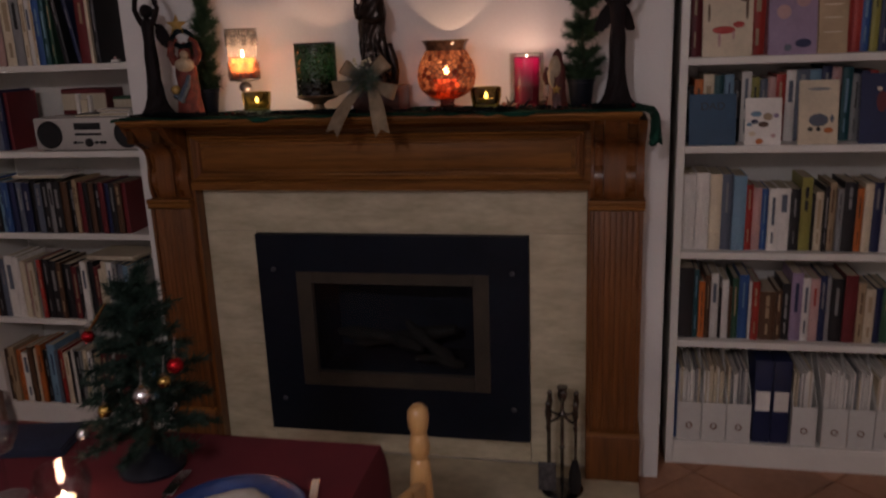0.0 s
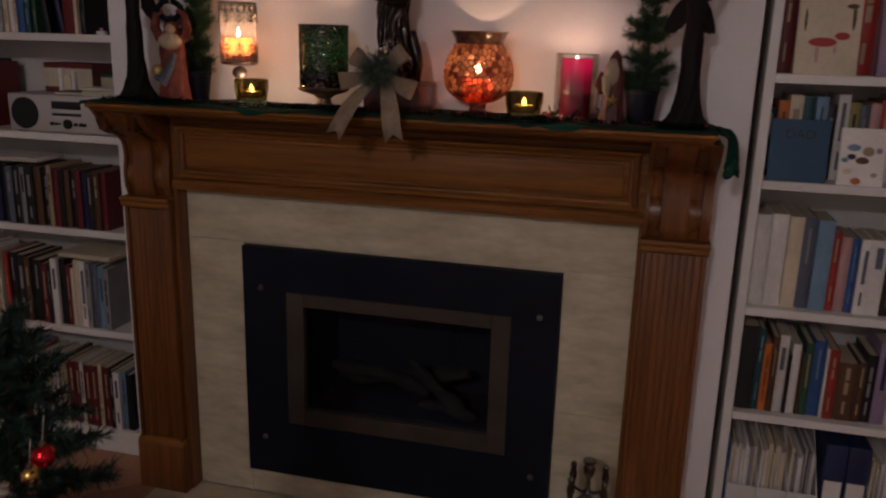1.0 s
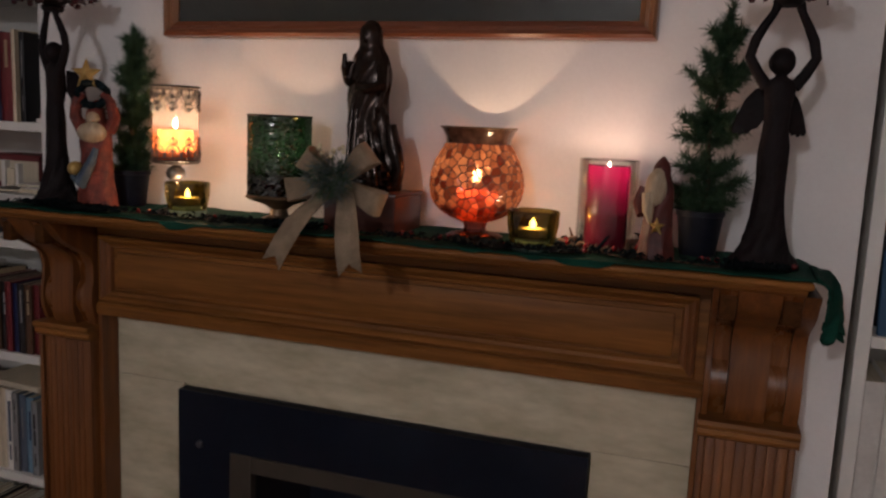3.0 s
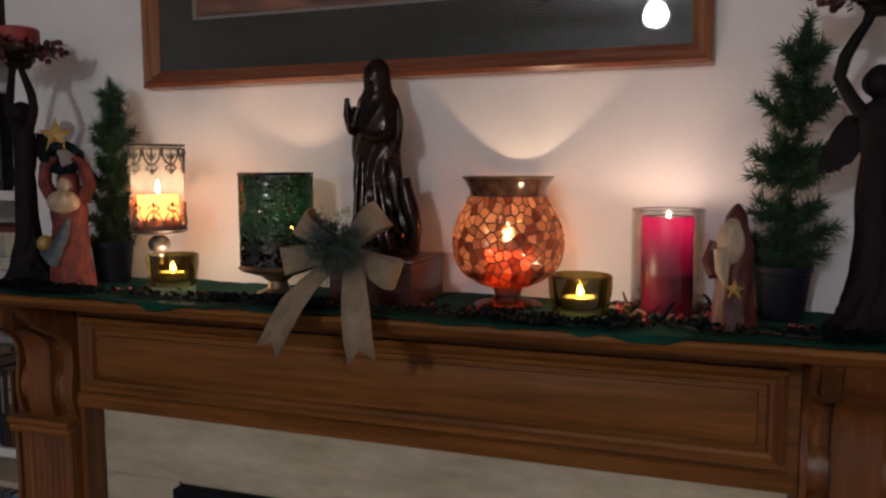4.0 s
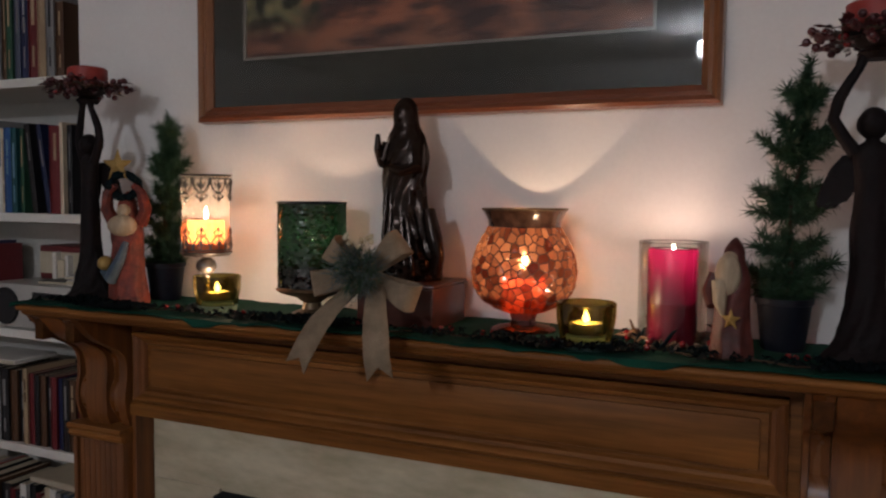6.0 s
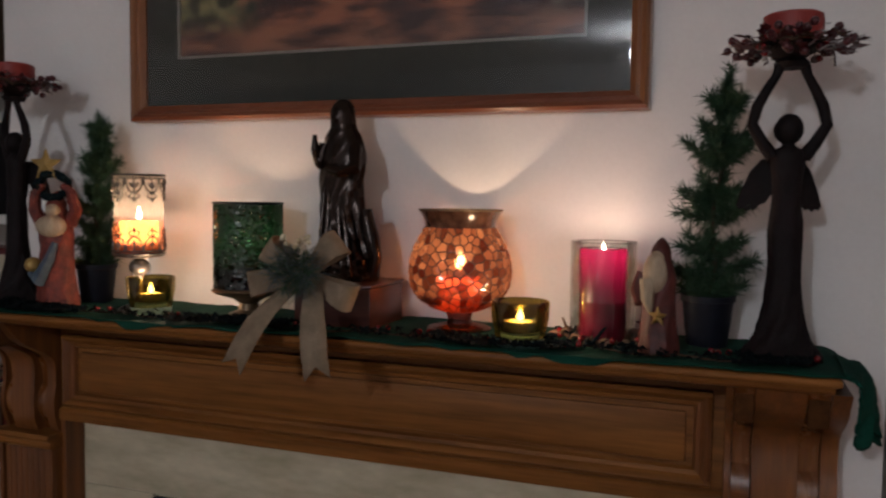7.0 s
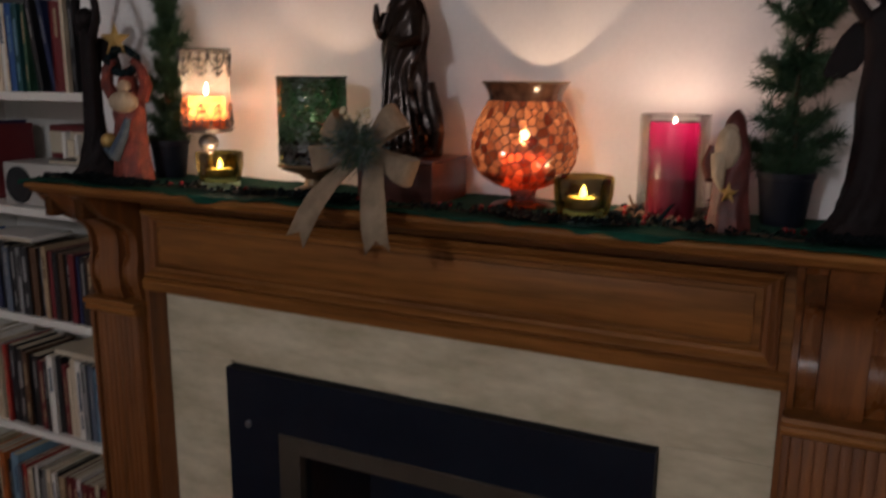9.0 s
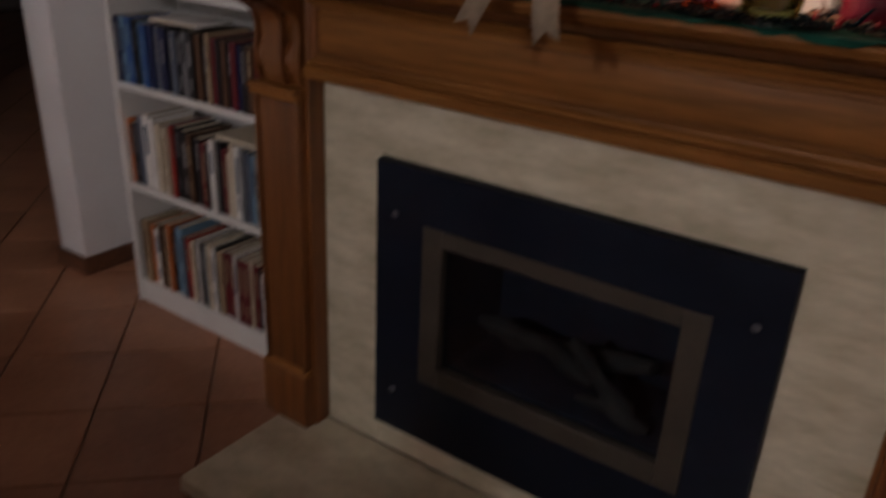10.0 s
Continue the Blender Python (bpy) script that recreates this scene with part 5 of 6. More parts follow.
FIG = [((0.762, -0.118, TOP + 0.0052), 13), ((-0.752, -0.100, TOP + 0.0052), -18)]
for (px, py, pz), turn in FIG:
    lifting_figure((px, py, pz), turn, "dark brown winged figure lifting a dish overhead")
    dish = pz + 0.4605
    c = thing("dish_candle", (px, py, dish), "stubby unlit old red candle standing in a raised dish", "candle", "unlit red candles")
    wxx = part("wax", lathe(bmesh.new(), [(0, 0), (0.0405, 0), (0.0415, 0.03), (0.0405, 0.040), (0.036, 0.043), (0.02, 0.040), (0, 0.039)], 28, shape=lambda a, z: 1 + 0.02 * math.sin(3 * a + z * 90)), BRICKWAX, c)
    wick(wxx, (0, 0, 0.039))
    wr = thing("berry_wreath", (px, py, dish - 0.004), "little wreath of dark berries and leaves round a red candle", "wreath", "berry wreaths")
    rr = random.Random(int(px * 100) + 500)
    bdark = mesh_of("berry", ball(bmesh.new(), (0, 0, 0), 0.0062, 9, 6), BERRYDARK)
    tw = bmesh.new()
    tube(tw, [(0.052 * math.cos(2 * math.pi * k / 24), 0.052 * math.sin(2 * math.pi * k / 24), 0.006 + 0.003 * math.sin(k * 1.7)) for k in range(25)], 0.004, 6)
    for k in range(13):
        a = 2 * math.pi * k / 13
        e = rr.uniform(0.070, 0.092)
        tube(tw, [(0.05 * math.cos(a), 0.05 * math.sin(a), 0.006), (e * 0.85 * math.cos(a + 0.1), e * 0.85 * math.sin(a + 0.1), 0.012), (e * math.cos(a + 0.2), e * math.sin(a + 0.2), rr.uniform(-0.022, 0.022))], 0.0013, 5)
    part("twigs", tw, TRUNK, wr)["kind"] = "stuff"
    for k in range(64):
        a, e = rr.uniform(0, 6.28), rr.uniform(0.045, 0.09)
        piece("berry", bme if k % 9 == 0 else bdark, wr, (e * math.cos(a), e * math.sin(a), rr.uniform(-0.014, 0.022) - 0.12 * max(0, e - 0.075)))
    lf = bmesh.new()
    for k in range(190):
        a, e, s = rr.uniform(0, 6.28), rr.uniform(0.045, 0.092), rr.uniform(0.007, 0.014)
        z = rr.uniform(-0.012, 0.018)
        u, v = Vector((math.cos(a), math.sin(a), rr.uniform(-0.5, 0.5))), Vector((-math.sin(a), math.cos(a), rr.uniform(-0.4, 0.4)))
        o = Vector((e * math.cos(a), e * math.sin(a), z))
        vs = [lf.verts.new(o + p) for p in (-u * s, v * s * 0.5, u * s, -v * s * 0.5)]
        lf.faces.new((vs[0], vs[3], vs[1]))
        lf.faces.new((vs[3], vs[2], vs[1]))
    lfo = part("leaves", lf, BERRYDARK, wr, "dark russet leaves", smooth=False)
    lfo["kind"] = "stuff"


# small artificial pines in pots
def needle_tuft(bm, at, way, r, n, ln, width=0.0011):
    way = Vector(way).normalized()
    for k in range(n):
        d = Vector((r.gauss(0, 1), r.gauss(0, 1), r.gauss(0, 1))).normalized()
        d = (d + way * r.uniform(0.2, 1.3)).normalized()
        o = Vector(at) + way * r.uniform(-0.018, 0.018)
        side = d.orthogonal().normalized()
        side.rotate(Matrix.Rotation(r.uniform(0, 6.28), 3, d))
        t = ln * r.uniform(0.6, 1.1)
        a, b, c = bm.verts.new(o + side * width), bm.verts.new(o - side * width), bm.verts.new(o + d * t)
        e = bm.verts.new(o + d * t * 0.5 + side.cross(d) * width)
        bm.faces.new((a, b, c))
        bm.faces.new((a, e, c))


def little_pine(place, height, lean, seed, label, r0=0.060):
    r = random.Random(seed)
    ob = thing("potted_pine", place, label, "plant", "small potted pines on the mantel")
    part("pot", lathe(bmesh.new(), [(0, 0), (0.030, 0), (0.032, 0.004), (0.040, 0.072), (0.043, 0.073), (0.043, 0.082), (0.038, 0.082), (0.036, 0.074), (0, 0.072)], 28), POT, ob, "dark tapered pot")
    top = Vector((lean[0], lean[1], height))
    pts = [Vector((0, 0, 0.07)).lerp(top, k / 8) + Vector((0.006 * math.sin(k * 1.4), 0.004 * math.cos(k), 0)) for k in range(9)]
    part("trunk", tube(bmesh.new(), pts, [0.0045 - 0.0004 * k for k in range(9)], 7), TRUNK, ob)
    nd = bmesh.new()
    tw = bmesh.new()

    def brush(c, e, n, ln):
        """A bottle-brush twig from c to e."""
        tube(tw, [c, e], 0.0013, 4)
        for s in range(n):
            needle_tuft(nd, c.lerp(e, 0.2 + 0.8 * s / (n - 1)), e - c, r, 52, ln, 0.0012)
    tiers = ((0.01, 0.80), (0.10, 0.95), (0.21, 0.70), (0.37, 0.98), (0.45, 0.62), (0.62, 0.80), (0.69, 0.46), (0.84, 0.30))
    for t, (u, wide) in enumerate(tiers):
        c = pts[0].lerp(top, u)
        for k in range(6):
            a = 2 * math.pi * (k + r.uniform(-0.25, 0.25)) / 6 + t * 0.3
            reach = r0 * wide * r.uniform(0.6, 1.05)
            brush(c, c + Vector((math.cos(a) * reach, math.sin(a) * reach * 0.7, 0.020 + r.uniform(-0.010, 0.016))), 4, 0.028)
    brush(pts[0].lerp(top, 0.78), top, 7, 0.022)
    part("twigs", tw, TRUNK, ob)["kind"] = "stuff"
    o = part("needles", nd, NEEDLE, ob, "dense short green needles", smooth=False)
    o["kind"] = "stuff"
    return ob


little_pine((0.655, -0.045, TOP + 0.0048), 0.425, (0.022, -0.01), 3, "dark green artificial pine in a dark pot")
little_pine((-0.60, -0.035, TOP + 0.0048), 0.385, (0.018, -0.005), 9, "dark green artificial pine in a dark pot", 0.045)


# painted robed figurines
def figurine(place, turn, label, raised, size=1.0, robe_paint=None):
    robe = rings_mesh(smooth_rings([
        (0.0, 0.040, 0.032, 0, 0, 0.05, 7), (0.006, 0.041, 0.033, 0, 0, 0.06, 7), (0.05, 0.036, 0.030, 0, 0, 0.07, 7), (0.11, 0.033, 0.028, 0, 0, 0.05, 6), (0.15, 0.034, 0.026, 0, 0, 0.03, 5),
        (0.175, 0.026, 0.022, 0, 0, 0.02, 5), (0.192, 0.021, 0.020, 0, 0, 0, 5), (0.21, 0.018, 0.018, 0, 0.002, 0, 5), (0.226, 0.008, 0.009, 0, 0.004, 0, 5), (0.232, 0.002, 0.002, 0, 0.006, 0, 5)]), 16)

    def add(slot, maker):
        old = set(robe.faces)
        maker()
        for f in robe.faces:
            if f not in old:
                f.material_index = slot
    add(1, lambda: ball(robe, (0, -0.022, 0.162), 0.027, 14, 10, (1.16 if raised else 0.95, 0.62, 0.82 if raised else 1.5)))
    add(1, lambda: ball(robe, (0, -0.014, 0.192), 0.015, 12, 8, (1, 0.8, 1)))
    if raised:
        for s in (-1, 1):
            add(0, lambda: tube(robe, [(s * 0.028, 0, 0.165), (s * 0.042, -0.004, 0.195), (s * 0.036, -0.01, 0.228), (s * 0.02, -0.012, 0.245)], [0.014, 0.013, 0.011, 0.008], 9))
        add(2, lambda: tube(robe, [(0.03 * math.cos(2 * math.pi * k / 18), -0.012 + 0.006 * math.sin(k * 1.9), 0.243 + 0.024 * math.sin(2 * math.pi * k / 18)) for k in range(19)], 0.0085, 7))
        add(4, lambda: tube(robe, [(-0.036, -0.024, 0.07), (-0.02, -0.036, 0.055), (0.004, -0.036, 0.10), (0.012, -0.03, 0.13)], [0.012, 0.015, 0.010, 0.006], 9))
        add(3, lambda: ball(robe, (-0.034, -0.028, 0.085), 0.016, 12, 8))
        sx, sz, sr = -0.012, 0.284, 0.035
    else:
        add(1, lambda: tube(robe, [(-0.012, -0.03, 0.15), (-0.008, -0.036, 0.11), (-0.002, -0.033, 0.085)], [0.016, 0.013, 0.004], 9))
        add(0, lambda: tube(robe, [(-0.034, -0.006, 0.16), (-0.042, -0.018, 0.125), (-0.026, -0.034, 0.10)], [0.013, 0.013, 0.009], 9))
        sx, sz, sr = 0.018, 0.080, 0.021

    def star():
        y = -0.014 if raised else -0.042
        tip = [robe.verts.new((sx + (sr if k % 2 == 0 else sr * 0.42) * math.sin(math.pi * k / 5), y, sz + (sr if k % 2 == 0 else sr * 0.42) * math.cos(math.pi * k / 5))) for k in range(10)]
        f, b = robe.verts.new((sx, y - 0.007, sz)), robe.verts.new((sx, y + 0.007, sz))
        for i in range(10):
            j = (i + 1) % 10
            robe.faces.new((tip[j], tip[i], f))
            robe.faces.new((tip[i], tip[j], b))
    add(3, star)
    for v in robe.verts:
        v.co *= size
    ob = part("robed_figurine", robe, [robe_paint or ROBE, BEARD, LEAFDARK, GOLDPAINT, BLUEPAINT])
    ob.matrix_basis = pose(*place, 0, 0, turn)
    return tagged(ob, label, "figurine", "painted figurines on the mantel")


figurine((-0.617, -0.125, TOP + 0.0052), 18, "painted figurine in red robe lifting a gold star", True, 1.02)
figurine((0.588, -0.150, TOP + 0.0052), -22, "painted figurine in dark red robe holding a star", False, 0.76, ROBEDARK)

# burlap bow with a frosted sprig
bow = thing("burlap_bow", (0.018, -0.217, TOP + 0.008), "burlap bow with frosted pine sprig, its tails hanging down", "bow")


def loop(name, a, ln, w, lift, back=0.0):
    """One closed loop of ribbon that leaves the knot at the angle a."""
    c, s = math.cos(a), math.sin(a)
    pts = []
    for k in range(15):
        u = k / 14
        out = ln * math.sin(math.pi * u) ** 0.5
        bulge = 0.022 * math.sin(2 * math.pi * u)
        pts.append((out * c, -0.012 + bulge + back, lift + out * s))
    side = (-s, 0.0, c)
    return part(name, strip(bmesh.new(), pts, [w * (0.55 + 0.45 * math.sin(math.pi * k / 14)) for k in range(15)], side, 0.002), BURLAP, bow)


for a, ln, w in ((2.52, 0.080, 0.044), (3.34, 0.100, 0.046), (0.70, 0.090, 0.046), (-0.36, 0.100, 0.046)):
    loop("ribbon_loop", a, ln, w, 0.098)


def ribbon_tail(pts, w):
    bm = bmesh.new()
    n = len(pts)
    rows_ = []
    side = Vector((1, 0, 0))
    for i, p in enumerate(pts):
        way = (Vector(pts[min(i + 1, n - 1)]) - Vector(pts[max(i - 1, 0)])).normalized()
        sd = (side - way * side.dot(way)).normalized()
        ww = w * (0.62 + 0.38 * min(1, i / 3))
        rows_.append([bm.verts.new(Vector(p) + sd * ww * k / 2 + way * (0.0 if i < n - 1 else (0.016 if abs(k) == 1 else -0.004))) for k in (-1, 0, 1)])
    for lo_, hi_ in zip(rows_, rows_[1:]):
        for k in range(2):
            bm.faces.new((lo_[k], lo_[k + 1], hi_[k + 1], hi_[k]))
    ob = part("ribbon_tail", bm, BURLAP, bow, "burlap ribbon tail with a notched end")
    ob.modifiers.new("thickness", "SOLIDIFY").thickness = 0.002


ribbon_tail([(0.0, -0.005, 0.092), (-0.020, -0.030, 0.070), (-0.038, -0.055, 0.045), (-0.056, -0.070, 0.018), (-0.072, -0.077, -0.012), (-0.086, -0.080, -0.040)], 0.040)
ribbon_tail([(0.012, -0.005, 0.092), (0.032, -0.034, 0.068), (0.044, -0.058, 0.040), (0.052, -0.070, 0.010), (0.058, -0.078, -0.020), (0.063, -0.080, -0.042)], 0.046)
sp = random.Random(6)
fz = bmesh.new()
for k in range(17):
    a = 2 * math.pi * k / 17
    d = Vector((math.cos(a), -0.55 + 0.3 * math.sin(a * 3), math.sin(a) * 0.75))
    needle_tuft(fz, Vector((0.008, -0.035, 0.108)) + d * 0.026, d, sp, 34, 0.036, 0.0006)
o = part("frosted_sprig", fz, FROSTED, bow, "frosted blue-green pine sprig", smooth=False)
dk = bmesh.new()
for k in range(9):
    a = 2 * math.pi * k / 9
    needle_tuft(dk, Vector((0.008 + 0.02 * math.cos(a), -0.05, 0.110 + 0.02 * math.sin(a))), (math.cos(a), -0.6, math.sin(a)), sp, 36, 0.028, 0.001)
part("pine_sprig", dk, NEEDLE, bow, "dark green pine sprig", smooth=False)
bud = mesh_of("bud", ball(bmesh.new(), (0, 0, 0), 0.0045, 8, 6), material("cream_bud", (0.5, 0.45, 0.30), (0.65, 0.6, 0.42), 0.5, 20, 0.1))
for k in range(12):
    piece("bud", bud, bow, (sp.uniform(-0.03, 0.045), sp.uniform(-0.05, -0.02), sp.uniform(0.135, 0.165)))

# ---- framed picture over the mantel ----
pic = thing("framed_picture", (0.0, BREAST, 1.68), "framed landscape painting of a red earth road, behind glass", "picture")
W, H = 0.549, 0.80
FP = [(-0.003, 0.0), (-0.026, 0.002), (-0.032, 0.008), (-0.028, 0.014), (-0.022, 0.017), (-0.0235, 0.024), (-0.018, 0.030), (-0.014, 0.0345), (-0.003, 0.0345)]
for top in (False, True):
    bm = bmesh.new()
    a = [bm.verts.new((-W + d, y, H - d if top else d)) for y, d in FP]
    b = [bm.verts.new((W - d, y, H - d if top else d)) for y, d in FP]
    for i in range(len(FP)):
        j = (i + 1) % len(FP)
        bm.faces.new((a[i], a[j], b[j], b[i]))
    bmesh.ops.recalc_face_normals(bm, faces=bm.faces[:])
    part("frame_rail", bm, FRAMEWOOD, pic, "moulded cherry wood frame rail")
for s in (-1, 1):
    bm = bmesh.new()
    a = [bm.verts.new((s * (W - d), y, d)) for y, d in FP]
    b = [bm.verts.new((s * (W - d), y, H - d)) for y, d in FP]
    for i in range(len(FP)):
        j = (i + 1) % len(FP)
        bm.faces.new((a[i], a[j], b[j], b[i]))
    bmesh.ops.recalc_face_normals(bm, faces=bm.faces[:])
    part("frame_stile", bm, FRAMEWOOD_Z, pic, "moulded cherry wood frame stile")
MX, MZ0, MZ1 = 0.437, 0.132, H - 0.132
bm = bmesh.new()
for x0, x1, z0, z1 in ((-0.518, -MX, 0.031, H - 0.031), (MX, 0.518, 0.031, H - 0.031), (-MX, MX, 0.031, MZ0), (-MX, MX, MZ1, H - 0.031)):
    box(bm, x0, x1, -0.0085, -0.005, z0, z1)
part("mount", bm, MAT, pic, "charcoal green mount", smooth=False)
bm = bmesh.new()
for x0, x1, z0, z1 in ((-MX, -MX + 0.006, MZ0, MZ1), (MX - 0.006, MX, MZ0, MZ1), (-MX + 0.006, MX - 0.006, MZ0, MZ0 + 0.006), (-MX + 0.006, MX - 0.006, MZ1 - 0.006, MZ1)):
    box(bm, x0, x1, -0.0075, -0.0045, z0, z1)
part("mount_bevel", bm, MATEDGE, pic, "pale mount bevel", smooth=False)


def painting():
    """Loose brush strokes: red earth below, scrub on both sides, a pale sky."""
    m = bpy.data.materials.new("landscape_painting")
    m.use_nodes = True
    nodes, link = m.node_tree.nodes, m.node_tree.links.new
    bsdf = nodes["Principled BSDF"]
    coord, mp = nodes.new("ShaderNodeTexCoord"), nodes.new("ShaderNodeMapping")
    mp.inputs["Scale"].default_value = (3, 1, 11)
    link(coord.outputs["Object"], mp.inputs[0])
    n1, n2, split = nodes.new("ShaderNodeTexNoise"), nodes.new("ShaderNodeTexNoise"), nodes.new("ShaderNodeSeparateXYZ")
    n1.inputs["Scale"].default_value, n1.inputs["Detail"].default_value = 2.2, 8
    n2.inputs["Scale"].default_value, n2.inputs["Detail"].default_value = 22, 6
    link(mp.outputs[0], n1.inputs["Vector"])
    link(coord.outputs["Object"], n2.inputs["Vector"])
    link(coord.outputs["Object"], split.inputs[0])

    def mixed(fac, a, b):
        x = nodes.new("ShaderNodeMix")
        x.data_type = "RGBA"
        link(fac, x.inputs[0])
        for sock, v in ((x.inputs[6], a), (x.inputs[7], b)):
            if isinstance(v, tuple):
                sock.default_value = (*v, 1)
            else:
                link(v, sock)
        return x.outputs[2]

    def ramped(src, lo, hi):
        r = nodes.new("ShaderNodeMapRange")
        r.inputs["From Min"].default_value, r.inputs["From Max"].default_value = lo, hi
        link(src, r.inputs[0])
        return r.outputs[0]

    def wobbled(src, amount, tex):
        r = nodes.new("ShaderNodeMath")
        r.operation = "MULTIPLY_ADD"
        link(tex, r.inputs[0])
        r.inputs[1].default_value = amount
        link(src, r.inputs[2])
        return r.outputs[0]
    earth = mixed(ramped(n1.outputs[0], 0.45, 0.56), (0.055, 0.026, 0.024), (0.30, 0.115, 0.060))
    scrub = mixed(ramped(n2.outputs[0], 0.42, 0.62), (0.022, 0.028, 0.016), (0.26, 0.24, 0.11))
    dark = mixed(ramped(n2.outputs[0], 0.40, 0.66), (0.02, 0.014, 0.03), (0.20, 0.19, 0.15))
    upper = mixed(ramped(wobbled(split.outputs[0], 0.35, n2.outputs[0]), -0.12, -0.06), scrub, earth)
    upper = mixed(ramped(wobbled(split.outputs[0], -0.30, n2.outputs[0]), 0.10, 0.16), upper, dark)
    low = mixed(ramped(wobbled(split.outputs[2], 0.10, n1.outputs[0]), 0.225, 0.26), mixed(ramped(n1.outputs[0], 0.40, 0.60), (0.045, 0.022, 0.022), (0.26, 0.115, 0.065)), upper)
    sky = mixed(ramped(wobbled(split.outputs[2], 0.12, n2.outputs[0]), 0.50, 0.56), low, (0.42, 0.44, 0.46))
    link(sky, bsdf.inputs["Base Color"])
    bsdf.inputs["Roughness"].default_value = 0.6
    return m


part("painting", boxed(-MX + 0.0065, MX - 0.0065, -0.0042, -0.0035, MZ0 + 0.0065, MZ1 - 0.0065), painting(), pic, "landscape in earth reds and scrub greens", smooth=False)
part("glass", boxed(-0.519, 0.519, -0.0135, -0.0115, 0.0305, H - 0.0305), PANE, pic, smooth=False, clear=True)
part("backing_board", boxed(-0.525, 0.525, -0.003, -0.001, 0.012, H - 0.012), BACKING, pic, smooth=False)

# ---- ceiling lamp with a bell-shaped glass shade ----
cl = thing("ceiling_lamp", (LAMP_AT[0], LAMP_AT[1], 2.62), "ceiling lamp with a frosted bell-shaped glass shade", "lamp")
part("ceiling_plate", lathe(bmesh.new(), [(0, -0.02), (0.04, -0.018), (0.055, -0.006), (0.056, 0.0), (0, 0)], 28), STEEL, cl)
part("rod", tube(bmesh.new(), [(0, 0, -0.02), (0, 0, -0.06)], 0.006, 10), STEEL, cl)
SHADE = stained_glass("frosted_shade", (0.95, 0.92, 0.86), (0.98, 0.95, 0.9), 0.3, 0.05, 0.3)
part("shade", lathe(bmesh.new(), [(0.018, -0.055), (0.03, -0.062), (0.04, -0.09), (0.048, -0.14), (0.062, -0.18), (0.078, -0.2)], 36, shape=lambda a, z: 1 + (0.05 * math.sin(9 * a) if z < -0.17 else 0), hollow=True), SHADE, cl, "frosted glass bell", clear=True)
part("bulb", ball(bmesh.new(), (0, 0, -0.15), 0.028, 18, 12, (1, 1, 1.2)), glowing("lit_bulb", (1.0, 0.9, 0.75), 25), cl, "lit frosted bulb", clear=True)

# ---- dining table with its cloth, seen as the walk begins ----
BURGUNDY = material("burgundy_cloth", (0.085, 0.006, 0.012), (0.13, 0.012, 0.02), 0.9, 10, 0.3, fine=350)
PINE = material("varnished_pine", (0.44, 0.24, 0.085), (0.60, 0.36, 0.15), 0.3, 6, 0.05, stretch=(8, 8, 0.6), coat=0.4)
BLUEWARE = material("blue_glaze", (0.012, 0.030, 0.14), (0.03, 0.07, 0.24), 0.15, 14, 0.02, coat=0.5)
RICE = material("white_food", (0.60, 0.57, 0.50), (0.75, 0.72, 0.66), 0.8, 60, 0.8, fine=300)
NAVYCLOTH = material("navy_napkin", (0.008, 0.012, 0.03), (0.016, 0.022, 0.05), 0.9, 20, 0.3)
TT = 0.72      # top of the cloth
tbl = thing("dining_table", (-0.55, -1.99, FLOOR), "long dining table hidden under a cloth", "table")
part("tabletop", boxed(-0.83, 0.83, -0.78, 0.78, 0.708, 0.745, 0.004), PINE, tbl)
for lx in (-0.76, 0.76):
    for ly in (-0.7, 0.7):
        part("leg", lathe(bmesh.new(), [(0.022, 0), (0.03, 0.03), (0.024, 0.1), (0.036, 0.35), (0.028, 0.58), (0.04, 0.62), (0.04, 0.7075), (0, 0.7075)], 14, (lx, ly, 0)), PINE, tbl)
cloth_t = thing("tablecloth", (-0.55, -1.99, TT), "burgundy tablecloth with a hanging hem over the table", "tablecloth")
bm = bmesh.new()
HX, HY, DROP = 0.845, 0.795, 0.26
rings_ = []
outline = []
N = 44
for side_, (ax, ay, bx, by) in enumerate(((-1, -1, 1, -1), (1, -1, 1, 1), (1, 1, -1, 1), (-1, 1, -1, -1))):
    for k in range(N):
        u = k / N
        outline.append((HX * (ax + (bx - ax) * u), HY * (ay + (by - ay) * u)))
for d in range(9):
    v = d / 8
    ring = []
    for i, (x, y) in enumerate(outline):
        n_ = Vector((x / HX if abs(x) > HX - 1e-4 else 0, y / HY if abs(y) > HY - 1e-4 else 0, 0)).normalized()
        wave = 0.010 * math.sin(i * 0.75) + 0.008 * math.sin(i * 0.31 + 1)
        out_ = 0.012 * math.sin(min(1, v * 4) * 1.57) + v * (0.012 + wave)
        ring.append(bm.verts.new((x + n_.x * out_, y + n_.y * out_, 0.0005 - DROP * v ** 1.1 + (0.004 if d == 0 else 0))))
    rings_.append(ring)
bm.faces.new(rings_[0])
M_ = len(outline)
for lo, hi in zip(rings_, rings_[1:]):
    for i in range(M_):
        j = (i + 1) % M_
        bm.faces.new((lo[j], lo[i], hi[i], hi[j]))
bmesh.ops.recalc_face_normals(bm, faces=bm.faces[:])
part("cloth", bm, BURGUNDY, cloth_t)
TT += 0.005

